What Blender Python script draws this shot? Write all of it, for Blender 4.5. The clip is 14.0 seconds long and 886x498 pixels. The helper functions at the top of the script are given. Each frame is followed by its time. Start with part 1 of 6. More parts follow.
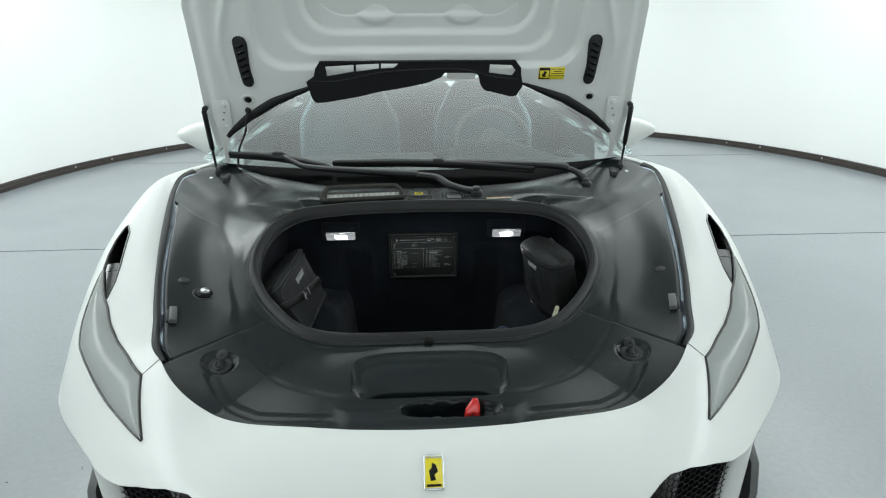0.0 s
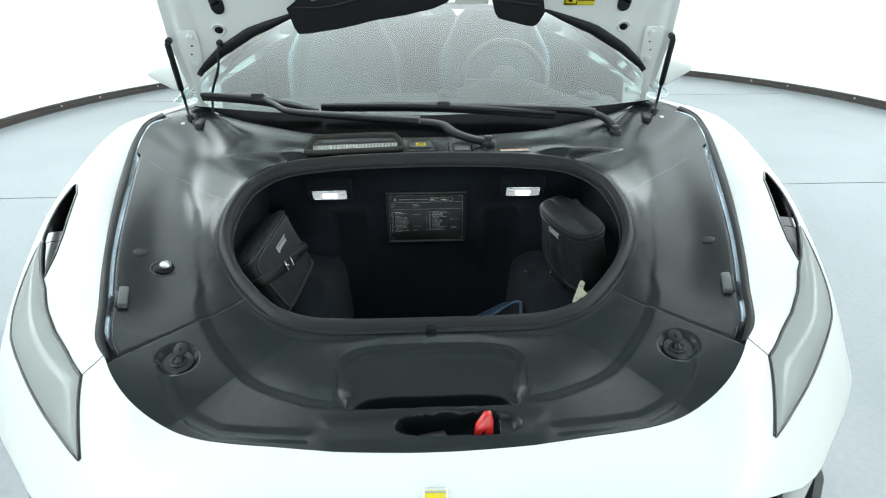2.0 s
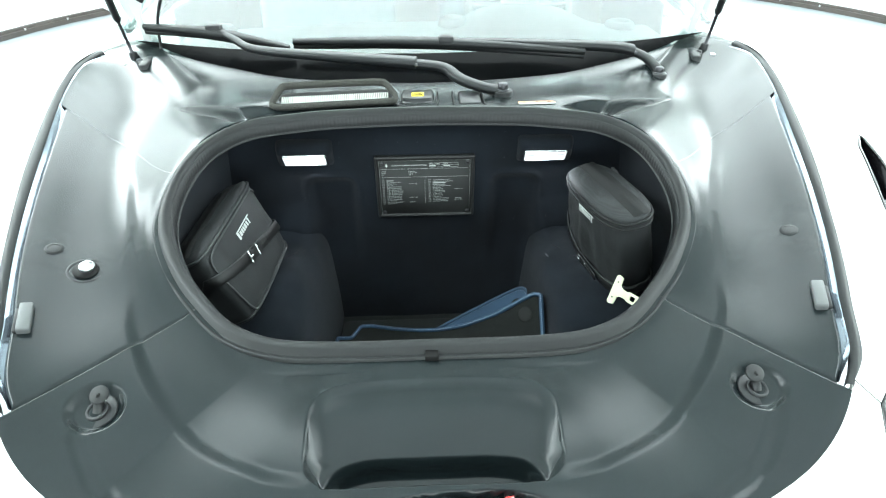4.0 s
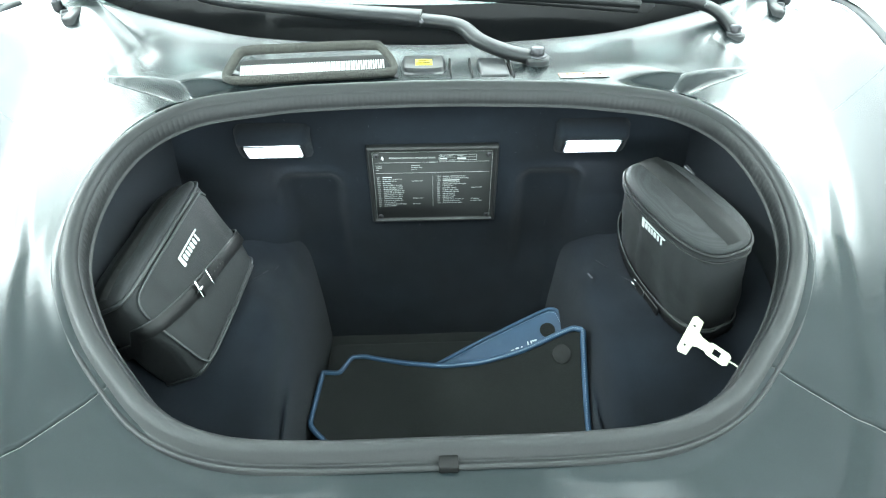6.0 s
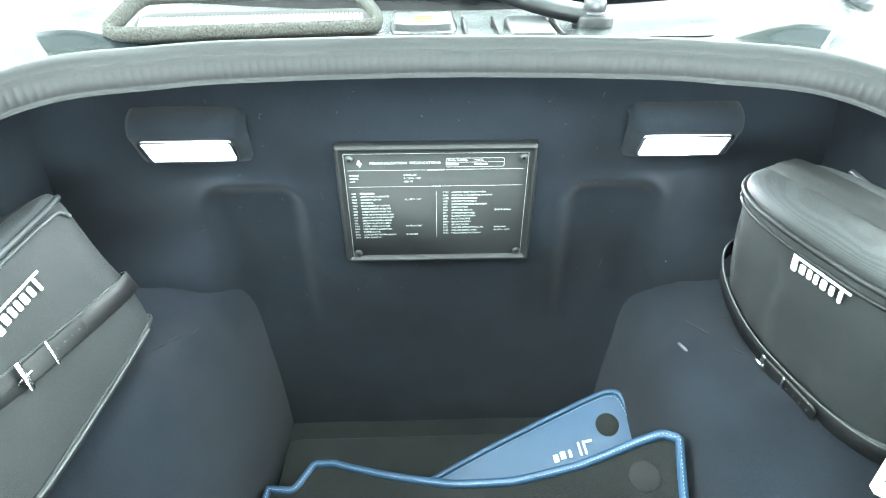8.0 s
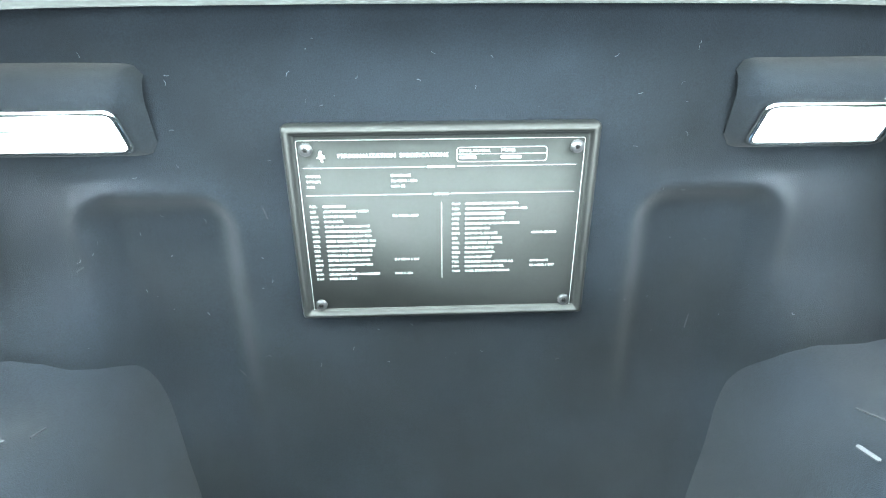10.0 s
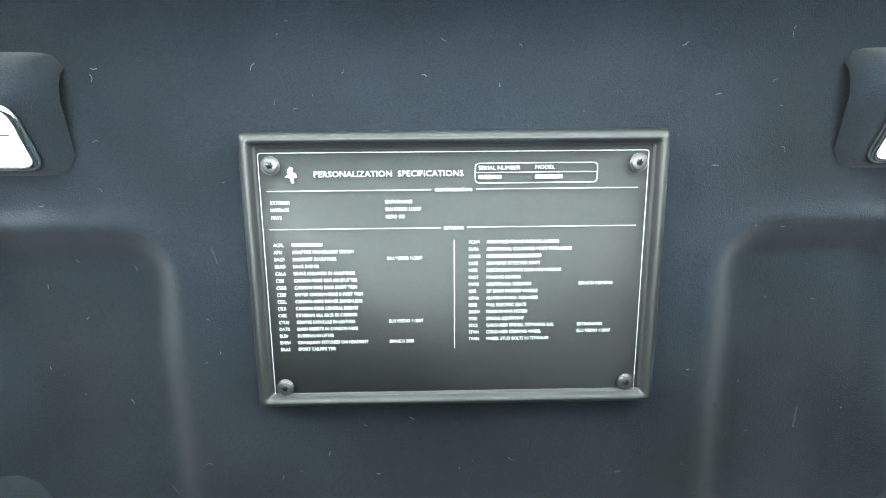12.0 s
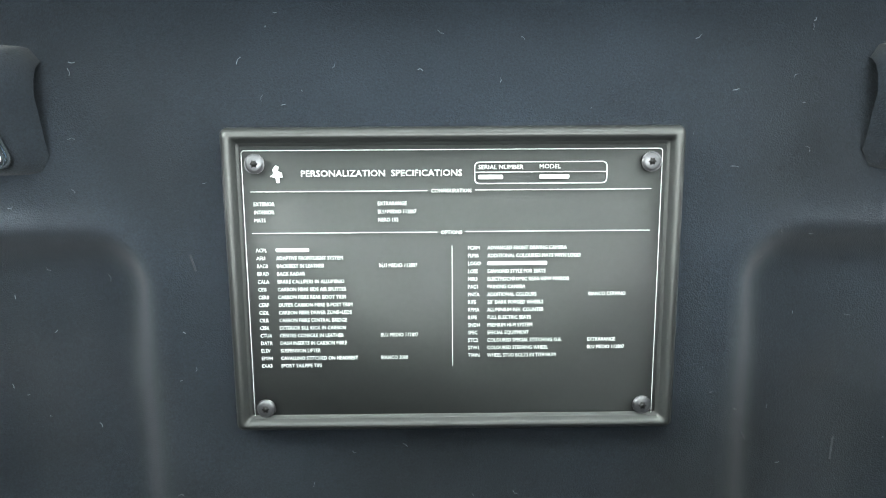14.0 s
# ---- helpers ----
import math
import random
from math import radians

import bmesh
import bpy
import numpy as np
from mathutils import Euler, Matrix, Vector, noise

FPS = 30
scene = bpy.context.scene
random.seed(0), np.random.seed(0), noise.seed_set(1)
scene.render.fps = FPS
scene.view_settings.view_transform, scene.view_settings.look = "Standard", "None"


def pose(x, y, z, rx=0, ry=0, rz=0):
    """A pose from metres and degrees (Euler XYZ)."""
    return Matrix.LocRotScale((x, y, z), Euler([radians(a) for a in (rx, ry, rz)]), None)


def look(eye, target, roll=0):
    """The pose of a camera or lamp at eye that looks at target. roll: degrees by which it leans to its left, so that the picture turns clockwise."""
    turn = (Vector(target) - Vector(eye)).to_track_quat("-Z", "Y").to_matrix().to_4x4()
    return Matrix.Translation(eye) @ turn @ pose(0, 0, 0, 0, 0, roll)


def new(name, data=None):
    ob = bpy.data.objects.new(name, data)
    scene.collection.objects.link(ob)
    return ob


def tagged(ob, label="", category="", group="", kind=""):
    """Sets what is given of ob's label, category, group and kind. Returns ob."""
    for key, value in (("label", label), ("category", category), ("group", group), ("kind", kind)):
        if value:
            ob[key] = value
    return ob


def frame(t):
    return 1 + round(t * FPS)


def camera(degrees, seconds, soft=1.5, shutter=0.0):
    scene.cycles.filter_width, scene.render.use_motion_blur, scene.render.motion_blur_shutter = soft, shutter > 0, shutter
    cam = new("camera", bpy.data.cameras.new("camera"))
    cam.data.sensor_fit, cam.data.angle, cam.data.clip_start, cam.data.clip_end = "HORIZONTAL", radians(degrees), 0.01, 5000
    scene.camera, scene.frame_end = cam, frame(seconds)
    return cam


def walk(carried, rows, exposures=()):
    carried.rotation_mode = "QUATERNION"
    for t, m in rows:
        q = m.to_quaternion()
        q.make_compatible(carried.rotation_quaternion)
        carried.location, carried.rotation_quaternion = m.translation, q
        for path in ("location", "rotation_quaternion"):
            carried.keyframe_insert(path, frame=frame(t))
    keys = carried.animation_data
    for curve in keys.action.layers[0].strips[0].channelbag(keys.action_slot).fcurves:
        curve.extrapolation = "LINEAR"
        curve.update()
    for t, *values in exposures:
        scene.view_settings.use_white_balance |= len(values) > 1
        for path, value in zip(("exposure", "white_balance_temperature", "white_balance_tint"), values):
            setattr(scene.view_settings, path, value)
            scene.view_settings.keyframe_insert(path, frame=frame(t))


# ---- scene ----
cam = camera(79.8, 14.0, soft=1.1)
PATH = [
    (0, (-0.016, 0.32, 1.328), (0.07, 2.202, 0.658), -0.4),
    (0.5, (0.007, 0.388, 1.328), (0.085, 2.257, 0.621), -0.4),
    (1, (0.004, 0.456, 1.329), (0.074, 2.307, 0.573), -0.4),
    (1.5, (0.0, 0.522, 1.324), (0.063, 2.342, 0.498), -0.4),
    (2, (-0.005, 0.572, 1.302), (0.056, 2.369, 0.426), -0.4),
    (2.5, (-0.002, 0.645, 1.303), (0.057, 2.411, 0.365), -0.5),
    (3, (0.005, 0.727, 1.296), (0.061, 2.447, 0.278), -0.5),
    (3.5, (0.01, 0.802, 1.285), (0.067, 2.494, 0.221), -0.5),
    (4, (-0.002, 0.882, 1.283), (0.055, 2.544, 0.172), -0.4),
    (4.2, (-0.006, 0.919, 1.286), (0.047, 2.568, 0.156), -0.5),
    (6.3, (-0.018, 1.212, 1.212), (0.041, 2.77, -0.04), -0.0),
    (6.5, (-0.015, 1.227, 1.216), (0.038, 2.782, -0.04), -0.2),
    (7, (-0.027, 1.303, 1.187), (0.024, 2.854, -0.076), -0.1),
    (7.5, (-0.028, 1.397, 1.088), (0.025, 2.977, -0.136), 0.0),
    (8, (-0.013, 1.464, 1.013), (0.033, 3.125, -0.099), -0.1),
    (8.2, (-0.007, 1.486, 0.991), (0.035, 3.183, -0.065), -0.2),
    (10.3, (-0.019, 1.664, 0.818), (0.049, 3.534, 0.112), -0.4),
    (10.5, (-0.016, 1.679, 0.8), (0.019, 3.575, 0.166), -0.6),
    (11, (-0.02, 1.714, 0.783), (0.016, 3.644, 0.258), -0.5),
    (11.5, (-0.013, 1.729, 0.777), (0.023, 3.677, 0.327), -0.5),
    (12, (-0.017, 1.739, 0.769), (0.019, 3.699, 0.374), -0.5),
    (12.5, (-0.018, 1.752, 0.759), (0.012, 3.721, 0.411), -0.4),
    (13, (-0.017, 1.758, 0.754), (0.008, 3.734, 0.445), -0.4),
    (13.5, (-0.016, 1.758, 0.751), (0.001, 3.739, 0.476), -0.4),
    (14, (-0.012, 1.76, 0.748), (0.003, 3.743, 0.493), -0.4),
]
walk(cam, [(t, look(eye, target, roll)) for t, eye, target, roll in PATH],
     exposures=[(0.0, -1.0, 6450, 13), (2.0, -0.42, 6250, 11), (3.0, 0.32, 6200, 8), (4.2, 1.17, 6200, 7), (6.5, 1.98, 6080, 3), (7.5, 2.62, 6080, 3), (8.2, 3.08, 6100, 3),
                (10.3, 3.78, 6080, 3), (11.0, 3.68, 6100, 4), (11.7, 3.34, 6200, 5), (12.5, 2.84, 6380, 7), (14.0, 2.78, 6530, 9)])

# ---- light ----
world = bpy.data.worlds.new("world")
scene.world = world
world.use_nodes = True
world.node_tree.nodes["Background"].inputs[0].default_value = (0.76, 0.9, 0.88, 1)
world.node_tree.nodes["Background"].inputs[1].default_value = 0.15


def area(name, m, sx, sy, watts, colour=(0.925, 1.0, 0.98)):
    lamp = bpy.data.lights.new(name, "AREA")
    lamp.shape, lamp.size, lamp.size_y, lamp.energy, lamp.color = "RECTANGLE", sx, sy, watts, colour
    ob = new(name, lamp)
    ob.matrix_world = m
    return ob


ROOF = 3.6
# added unseen fill lights under the ceiling: along walls, over cabin and nose
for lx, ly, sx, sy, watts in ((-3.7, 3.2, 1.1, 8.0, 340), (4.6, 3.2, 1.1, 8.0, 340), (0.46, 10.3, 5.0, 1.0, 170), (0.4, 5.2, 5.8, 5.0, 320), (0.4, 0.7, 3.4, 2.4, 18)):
    area("studio_fill", pose(lx, ly, ROOF - 0.06), sx, sy, watts)
# added unseen fill light, upright before the front wall, low for the bonnet underside
area("studio_fill", pose(0.46, -4.0, 1.05, rx=90), 6.0, 1.7, 185)


# ---- materials ----


def material(name, base=(0.5, 0.5, 0.5), rough=0.5, metal=0.0, grain=0.0, grain_size=400.0, stain=0.0, stain_size=6.0, bump=0.0,
             bump_size=900.0, coat=0.0, spec=0.5, sheen=0.0, emit=None, power=0.0, rough_var=0.0, rib=0.0):
    """A surface with variation at two scales: grain and stain vary the colour, bump the relief."""
    m = bpy.data.materials.new(name)
    m.use_nodes = True
    n, l = m.node_tree.nodes, m.node_tree.links
    b = n["Principled BSDF"]
    b.inputs["Base Color"].default_value = (*base, 1)
    b.inputs["Roughness"].default_value = rough
    b.inputs["Metallic"].default_value = metal
    b.inputs["Coat Weight"].default_value = coat
    b.inputs["Coat Roughness"].default_value = 0.06
    b.inputs["Specular IOR Level"].default_value = spec
    b.inputs["Sheen Weight"].default_value = sheen
    b.inputs["Sheen Roughness"].default_value = 0.6
    if emit:
        b.inputs["Emission Color"].default_value = (*emit, 1)
        b.inputs["Emission Strength"].default_value = power
    co = n.new("ShaderNodeTexCoord")

    def tex(scale, detail):
        t = n.new("ShaderNodeTexNoise" if detail else "ShaderNodeTexWave")
        t.inputs["Scale"].default_value, t.inputs["Detail"].default_value = scale, detail
        if not detail:
            t.bands_direction = "Z"
        l.new(co.outputs["Object"], t.inputs["Vector"])
        return t.outputs["Fac"]

    def spread(fac, amount):
        r = n.new("ShaderNodeMapRange")
        r.inputs["From Min"].default_value, r.inputs["From Max"].default_value = 0.25, 0.75
        r.inputs["To Min"].default_value, r.inputs["To Max"].default_value = 1 - amount, 1 + amount
        l.new(fac, r.inputs["Value"])
        return r.outputs["Result"]

    col = None
    for amount, scale, detail in ((grain, grain_size, 3), (stain, stain_size, 6), (rib, 230.0, 0)):
        if amount:
            f = spread(tex(scale, detail), amount)
            mix = n.new("ShaderNodeVectorMath")
            mix.operation = "MULTIPLY"
            if col is None:
                mix.inputs[0].default_value = base
            else:
                l.new(col, mix.inputs[0])
            l.new(f, mix.inputs[1])
            col = mix.outputs[0]
    if col is not None:
        l.new(col, b.inputs["Base Color"])
    if rough_var:
        r = n.new("ShaderNodeMath")
        r.operation = "MULTIPLY"
        r.inputs[1].default_value = rough
        l.new(spread(tex(stain_size * 2.3, 5), rough_var), r.inputs[0])
        l.new(r.outputs[0], b.inputs["Roughness"])
    if bump:
        bn = n.new("ShaderNodeBump")
        bn.inputs["Strength"].default_value, bn.inputs["Distance"].default_value = bump, 0.001
        l.new(tex(bump_size, 2), bn.inputs["Height"])
        l.new(bn.outputs["Normal"], b.inputs["Normal"])
    return m


PAINT = material("white_paint", (0.69, 0.715, 0.69), 0.42, coat=0.25, stain=0.012, stain_size=3, rough_var=0.1)
PAINT_IN = material("white_inner_paint", (0.72, 0.75, 0.73), 0.42, coat=0.25, stain=0.02, stain_size=5)
TRIM = material("grained_black_plastic", (0.0080, 0.0116, 0.0126), 0.235, grain=0.10, grain_size=900, stain=0.08, stain_size=9, bump=0.05, bump_size=700, rough_var=0.05, spec=0.27)
PLASTIC = material("black_plastic", (0.011, 0.012, 0.013), 0.40, grain=0.1, stain=0.1, bump=0.05, spec=0.35)
GLOSS = material("gloss_black", (0.006, 0.006, 0.007), 0.12, coat=0.4, stain=0.05)
RUBBER = material("black_rubber", (0.011, 0.012, 0.0125), 0.5, grain=0.15, stain=0.1, bump=0.1, bump_size=500, spec=0.35)
FELT = material("navy_black_felt", (0.0056, 0.0078, 0.0112), 0.95, grain=0.5, grain_size=900, stain=0.42, stain_size=9, bump=0.4, bump_size=1200, spec=0.10, sheen=0.05)
FLANGE = material("bright_strip", (0.27, 0.31, 0.36), 0.16, 1.0, stain=0.25, stain_size=14)
CHROME = material("chrome", (0.75, 0.77, 0.78), 0.14, 1.0, stain=0.05)
STEEL = material("brushed_steel", (0.45, 0.46, 0.47), 0.32, 1.0, stain=0.1)
DARKSTEEL = material("dark_steel", (0.06, 0.06, 0.065), 0.35, 0.7, stain=0.15)
FLOOR = material("painted_grey_floor", (0.212, 0.234, 0.248), 0.25, grain=0.05, grain_size=45, stain=0.05, stain_size=1.1, bump=0.03, bump_size=30, rough_var=0.08)
WALL = material("white_wall", (0.88, 0.90, 0.88), 0.7, stain=0.015, stain_size=0.8)
FLECK = material("floor_dirt", (0.085, 0.09, 0.09), 0.7, grain=0.6, grain_size=60)
SKIRT = material("dark_skirting", (0.035, 0.028, 0.024), 0.5, stain=0.3, stain_size=5)
YELLOW = material("yellow_print", (0.72, 0.60, 0.02), 0.35, stain=0.03)
ORANGE = material("orange_print", (0.62, 0.30, 0.16), 0.5, stain=0.05)
# matt black for print, and for the shade painted into holes and notches
DEEPBLACK = material("ink_and_hole_black", (0.004, 0.004, 0.004), 0.6, spec=0.2)
# near black with almost no gloss: the dark reflection is put into the colour
FRIT = material("black_frit", (0.0025, 0.0028, 0.003), 0.2, spec=0.04, stain=0.1)
WHITE = material("white_print", (0.42, 0.44, 0.43), 0.5)
GREYPAD = material("grey_plastic", (0.10, 0.105, 0.105), 0.5, stain=0.1)
RED = material("red_plastic", (0.62, 0.02, 0.018), 0.3, coat=0.2, stain=0.04)
PLATE = material("anodised_plate", (0.017, 0.018, 0.018), 0.58, 0.0, grain=0.06, stain=0.06, rough_var=0.1, spec=0.25)
PLATERIM = material("black_plate_frame", (0.0105, 0.0112, 0.0112), 0.42, grain=0.08, stain=0.08, rough_var=0.1, spec=0.4)
CLOTH = material("black_nylon", (0.0115, 0.0130, 0.0138), 0.62, grain=0.35, grain_size=1600, stain=0.2, stain_size=14, bump=0.5, bump_size=1500, spec=0.25, sheen=0.02, rib=0.34)
LEATHER = material("black_leather", (0.0068, 0.0072, 0.0076), 0.5, grain=0.12, bump=0.22, bump_size=700, spec=0.25)
BLUE = material("blue_leather", (0.011, 0.036, 0.074), 0.5, grain=0.08, stain=0.08, bump=0.3, bump_size=800)
CARPET = material("black_carpet", (0.0085, 0.0095, 0.009), 0.95, grain=0.6, grain_size=700, stain=0.25, stain_size=9, bump=0.8, bump_size=900, spec=0.1, sheen=0.05)
SCUFF = material("pale_scuff", (0.0125, 0.0138, 0.017), 0.95, grain=0.5, grain_size=900)
RUB = material("rubbed_felt", (0.036, 0.039, 0.045), 0.9, grain=0.4, grain_size=900)
LINT = material("pale_lint", (0.10, 0.11, 0.12), 0.9)
THREAD = material("pale_thread", (0.17, 0.23, 0.30), 0.7)
CARD = material("cream_card", (0.52, 0.53, 0.38), 0.5, stain=0.06, stain_size=40)
PAPER = material("filter_paper", (0.66, 0.67, 0.63), 0.8, stain=0.06, stain_size=30)
# lighter than the strap leather, for piping and strap edges
PIPING = material("lighter_piping", (0.021, 0.0235, 0.024), 0.45, grain=0.12, bump=0.2, bump_size=700)
ZIPTAPE = material("zip_tape", (0.0085, 0.009, 0.009), 0.7, grain=0.3, grain_size=1500, bump=0.4, bump_size=1500, spec=0.2)
FOAM = material("grey_foam", (0.055, 0.055, 0.05), 0.95, grain=0.6, grain_size=500, bump=1.0, bump_size=600, spec=0.1)
SEATHIDE = material("pale_blue_hide", (0.175, 0.255, 0.285), 0.5, stain=0.08)
DASH = material("dash_hide", (0.12, 0.158, 0.160), 0.6, stain=0.1)
# paled hide: the windscreen's veil of reflection is put into the colour
PALEDHIDE = material("paled_hide", (0.26, 0.30, 0.30), 0.45, stain=0.08)
REFLECT = material("headlight_lining", (0.33, 0.35, 0.345), 0.6, 0.0, stain=0.10, stain_size=14)
LAMP = material("lamp_diffuser", (0.9, 0.9, 0.9), 0.3, emit=(0.95, 0.98, 1.0), power=100.0)
LAMPRIM = material("lamp_lens", (0.8, 0.8, 0.8), 0.2, emit=(0.95, 0.98, 1.0), power=0.32)


def glass(name, tint, clear, rough=0.02, haze=0.0):
    """Thin sheet: clear layer under a glossy one; haze paints pale reflection as diffuse."""
    m = bpy.data.materials.new(name)
    m.use_nodes = True
    n, l = m.node_tree.nodes, m.node_tree.links
    for x in list(n):
        if x.type != "OUTPUT_MATERIAL":
            n.remove(x)
    a, g, mix, fr = n.new("ShaderNodeBsdfTransparent"), n.new("ShaderNodeBsdfGlossy"), n.new("ShaderNodeMixShader"), n.new("ShaderNodeFresnel")
    a.inputs[0].default_value, g.inputs["Roughness"].default_value, fr.inputs[0].default_value = (*tint, 1), rough, clear
    l.new(fr.outputs[0], mix.inputs[0])
    if haze:
        d, h = n.new("ShaderNodeBsdfDiffuse"), n.new("ShaderNodeMixShader")
        d.inputs[0].default_value, h.inputs[0].default_value = (0.62, 0.66, 0.64, 1), haze
        l.new(a.outputs[0], h.inputs[1])
        l.new(d.outputs[0], h.inputs[2])
        l.new(h.outputs[0], mix.inputs[1])
    else:
        l.new(a.outputs[0], mix.inputs[1])
    l.new(g.outputs[0], mix.inputs[2])
    l.new(mix.outputs[0], n["Material Output"].inputs[0])
    return m


GLASS = glass("windscreen_glass", (0.76, 0.90, 0.89), 1.78)
# the white room's reflection in the cover is partly painted as pale haze
LENS = glass("headlight_glass", (0.86, 0.89, 0.88), 1.36, 0.05, 0.48)

# ---- building helpers ----


def part(name, bm, mat, parent=None, label="", smooth=True):
    """Links bm as one mesh object under a thing or a part."""
    me = bpy.data.meshes.new(name)
    bm.normal_update()
    bm.to_mesh(me)
    bm.free()
    me.materials.append(mat)
    if smooth:
        me.polygons.foreach_set("use_smooth", [True] * len(me.polygons))
    ob = new(name, me)
    if parent:
        ob.parent = parent
        if parent.type == "EMPTY" and parent.get("world_parts"):
            ob.matrix_parent_inverse = parent.matrix_basis.inverted()
    return tagged(ob, label)


def thing(name, m, label, category, group="", world_parts=False):
    """An Empty at a thing's base; with world_parts its parts are given in world places."""
    ob = new(name)
    ob.matrix_basis = m
    ob.empty_display_size = 0.05
    if world_parts:
        ob["world_parts"] = 1
    return tagged(ob, label, category, group)


def sharp(ob, degrees=32):
    """Smooth shading with hard edges past an angle."""
    me, bm = ob.data, bmesh.new()
    bm.from_mesh(me)
    for e in bm.edges:
        if len(e.link_faces) == 2 and e.calc_face_angle(0) > radians(degrees):
            e.smooth = False
    bm.to_mesh(me)
    bm.free()
    return ob


def spline(points, n, closed=False):
    """n points evenly in parameter along a Catmull-Rom curve through points."""
    p = np.array(points, float)
    k = len(p)
    out = []
    span = k if closed else k - 1
    for i in range(n):
        u = span * i / (n if closed else n - 1)
        j = min(int(u), span - 1)
        f = u - j
        if closed:
            a, b, c, d = (p[(j + q) % k] for q in (-1, 0, 1, 2))
        else:
            a, b, c, d = (p[min(max(j + q, 0), k - 1)] for q in (-1, 0, 1, 2))
        out.append(0.5 * (2 * b + (c - a) * f + (2 * a - 5 * b + 4 * c - d) * f * f + (3 * b - a - 3 * c + d) * f ** 3))
    return np.array(out)


def even(points, n, closed=False):
    """A curve through points, resampled at n even lengths."""
    q = spline(points, 16 * len(points), closed)
    if closed:
        q = np.vstack([q, q[:1]])
    s = np.concatenate([[0], np.cumsum(np.linalg.norm(np.diff(q, axis=0), axis=1))])
    t = np.linspace(0, s[-1], n + 1 if closed else n)
    r = np.stack([np.interp(t, s, q[:, i]) for i in range(q.shape[1])], 1)
    return r[:-1] if closed else r


def grid_mesh(rows, close_u=False, close_v=False, flip=False, bm=None):
    """Quads over rows of points."""
    bm = bm or bmesh.new()
    vs = [[bm.verts.new(p) for p in r] for r in rows]
    nu, nv = len(vs), len(vs[0])
    for i in range(nu if close_u else nu - 1):
        for j in range(nv if close_v else nv - 1):
            q = (vs[i][j], vs[(i + 1) % nu][j], vs[(i + 1) % nu][(j + 1) % nv], vs[i][(j + 1) % nv])
            try:
                bm.faces.new(q[::-1] if flip else q)
            except ValueError:
                pass
    return bm


def tube(path, radius, sides=10, closed=False, flat=1.0, up=(0, 0, 1), bm=None, caps=True):
    """A tube along path; radius may be one number or one a point; flat squeezes it along up."""
    path = [Vector(p) for p in path]
    n = len(path)
    rows = []
    for i, p in enumerate(path):
        a = path[(i - 1) % n] if closed or i else p
        b = path[(i + 1) % n] if closed or i < n - 1 else p
        d = (b - a).normalized()
        s = d.cross(Vector(up))
        s = s.normalized() if s.length > 1e-6 else Vector((1, 0, 0))
        w = s.cross(d)
        r = radius[i] if hasattr(radius, "__len__") else radius
        rows.append([p + s * (r * math.cos(k * math.tau / sides)) + w * (r * flat * math.sin(k * math.tau / sides)) for k in range(sides)])
    bm = grid_mesh(rows, close_u=closed, close_v=True, bm=bm)
    if caps and not closed:
        bm.verts.ensure_lookup_table()
        m = len(bm.verts) - n * sides
        bm.faces.new([bm.verts[m + k] for k in range(sides)][::-1])
        bm.faces.new([bm.verts[m + (n - 1) * sides + k] for k in range(sides)])
    return bm


def box(sx, sy, sz, m=Matrix(), bevel=0.0, seg=2, bm=None):
    """A box of that size centred on m, with rounded edges."""
    own = bmesh.new()
    bmesh.ops.create_cube(own, size=1)
    bmesh.ops.scale(own, vec=(sx, sy, sz), verts=own.verts)
    if bevel:
        bmesh.ops.bevel(own, geom=own.edges[:], offset=bevel, segments=seg, profile=0.5, affect="EDGES")
    bmesh.ops.transform(own, matrix=m, verts=own.verts)
    return merge(bm, own)


def merge(bm, own):
    if bm is None:
        return own
    me = bpy.data.meshes.new("tmp")
    own.to_mesh(me)
    own.free()
    bm.from_mesh(me)
    bpy.data.meshes.remove(me)
    return bm


def rod(r, h, m=Matrix(), sides=24, bevel=0.0, r2=None, bm=None):
    """A round bar along m's z, from 0 to h."""
    own = bmesh.new()
    bmesh.ops.create_cone(own, cap_ends=True, segments=sides, radius1=r, radius2=r if r2 is None else r2, depth=h)
    bmesh.ops.translate(own, vec=(0, 0, h / 2), verts=own.verts)
    if bevel:
        rim = [e for e in own.edges if abs(e.verts[0].co.z - e.verts[1].co.z) < 1e-6]
        bmesh.ops.bevel(own, geom=rim, offset=bevel, segments=2, profile=0.5, affect="EDGES")
    bmesh.ops.transform(own, matrix=m, verts=own.verts)
    return merge(bm, own)


def slab(outline, thick, m=Matrix(), bevel=0.0, seg=2, bm=None):
    """A plate with the outline (x, y) in m's plane, from 0 to thick along m's z."""
    own = bmesh.new()
    vs = [own.verts.new((x, y, 0)) for x, y in outline]
    f = own.faces.new(vs)
    f.normal_update()
    if f.normal.z < 0:
        f.normal_flip()
    top = bmesh.ops.extrude_face_region(own, geom=[f])
    tv = [v for v in top["geom"] if isinstance(v, bmesh.types.BMVert)]
    bmesh.ops.translate(own, vec=(0, 0, thick), verts=tv)
    f.normal_flip()
    if bevel:
        rim = [e for e in own.edges if all(v in tv for v in e.verts)]
        bmesh.ops.bevel(own, geom=rim, offset=bevel, segments=seg, profile=0.5, affect="EDGES")
    bmesh.ops.transform(own, matrix=m, verts=own.verts)
    return merge(bm, own)


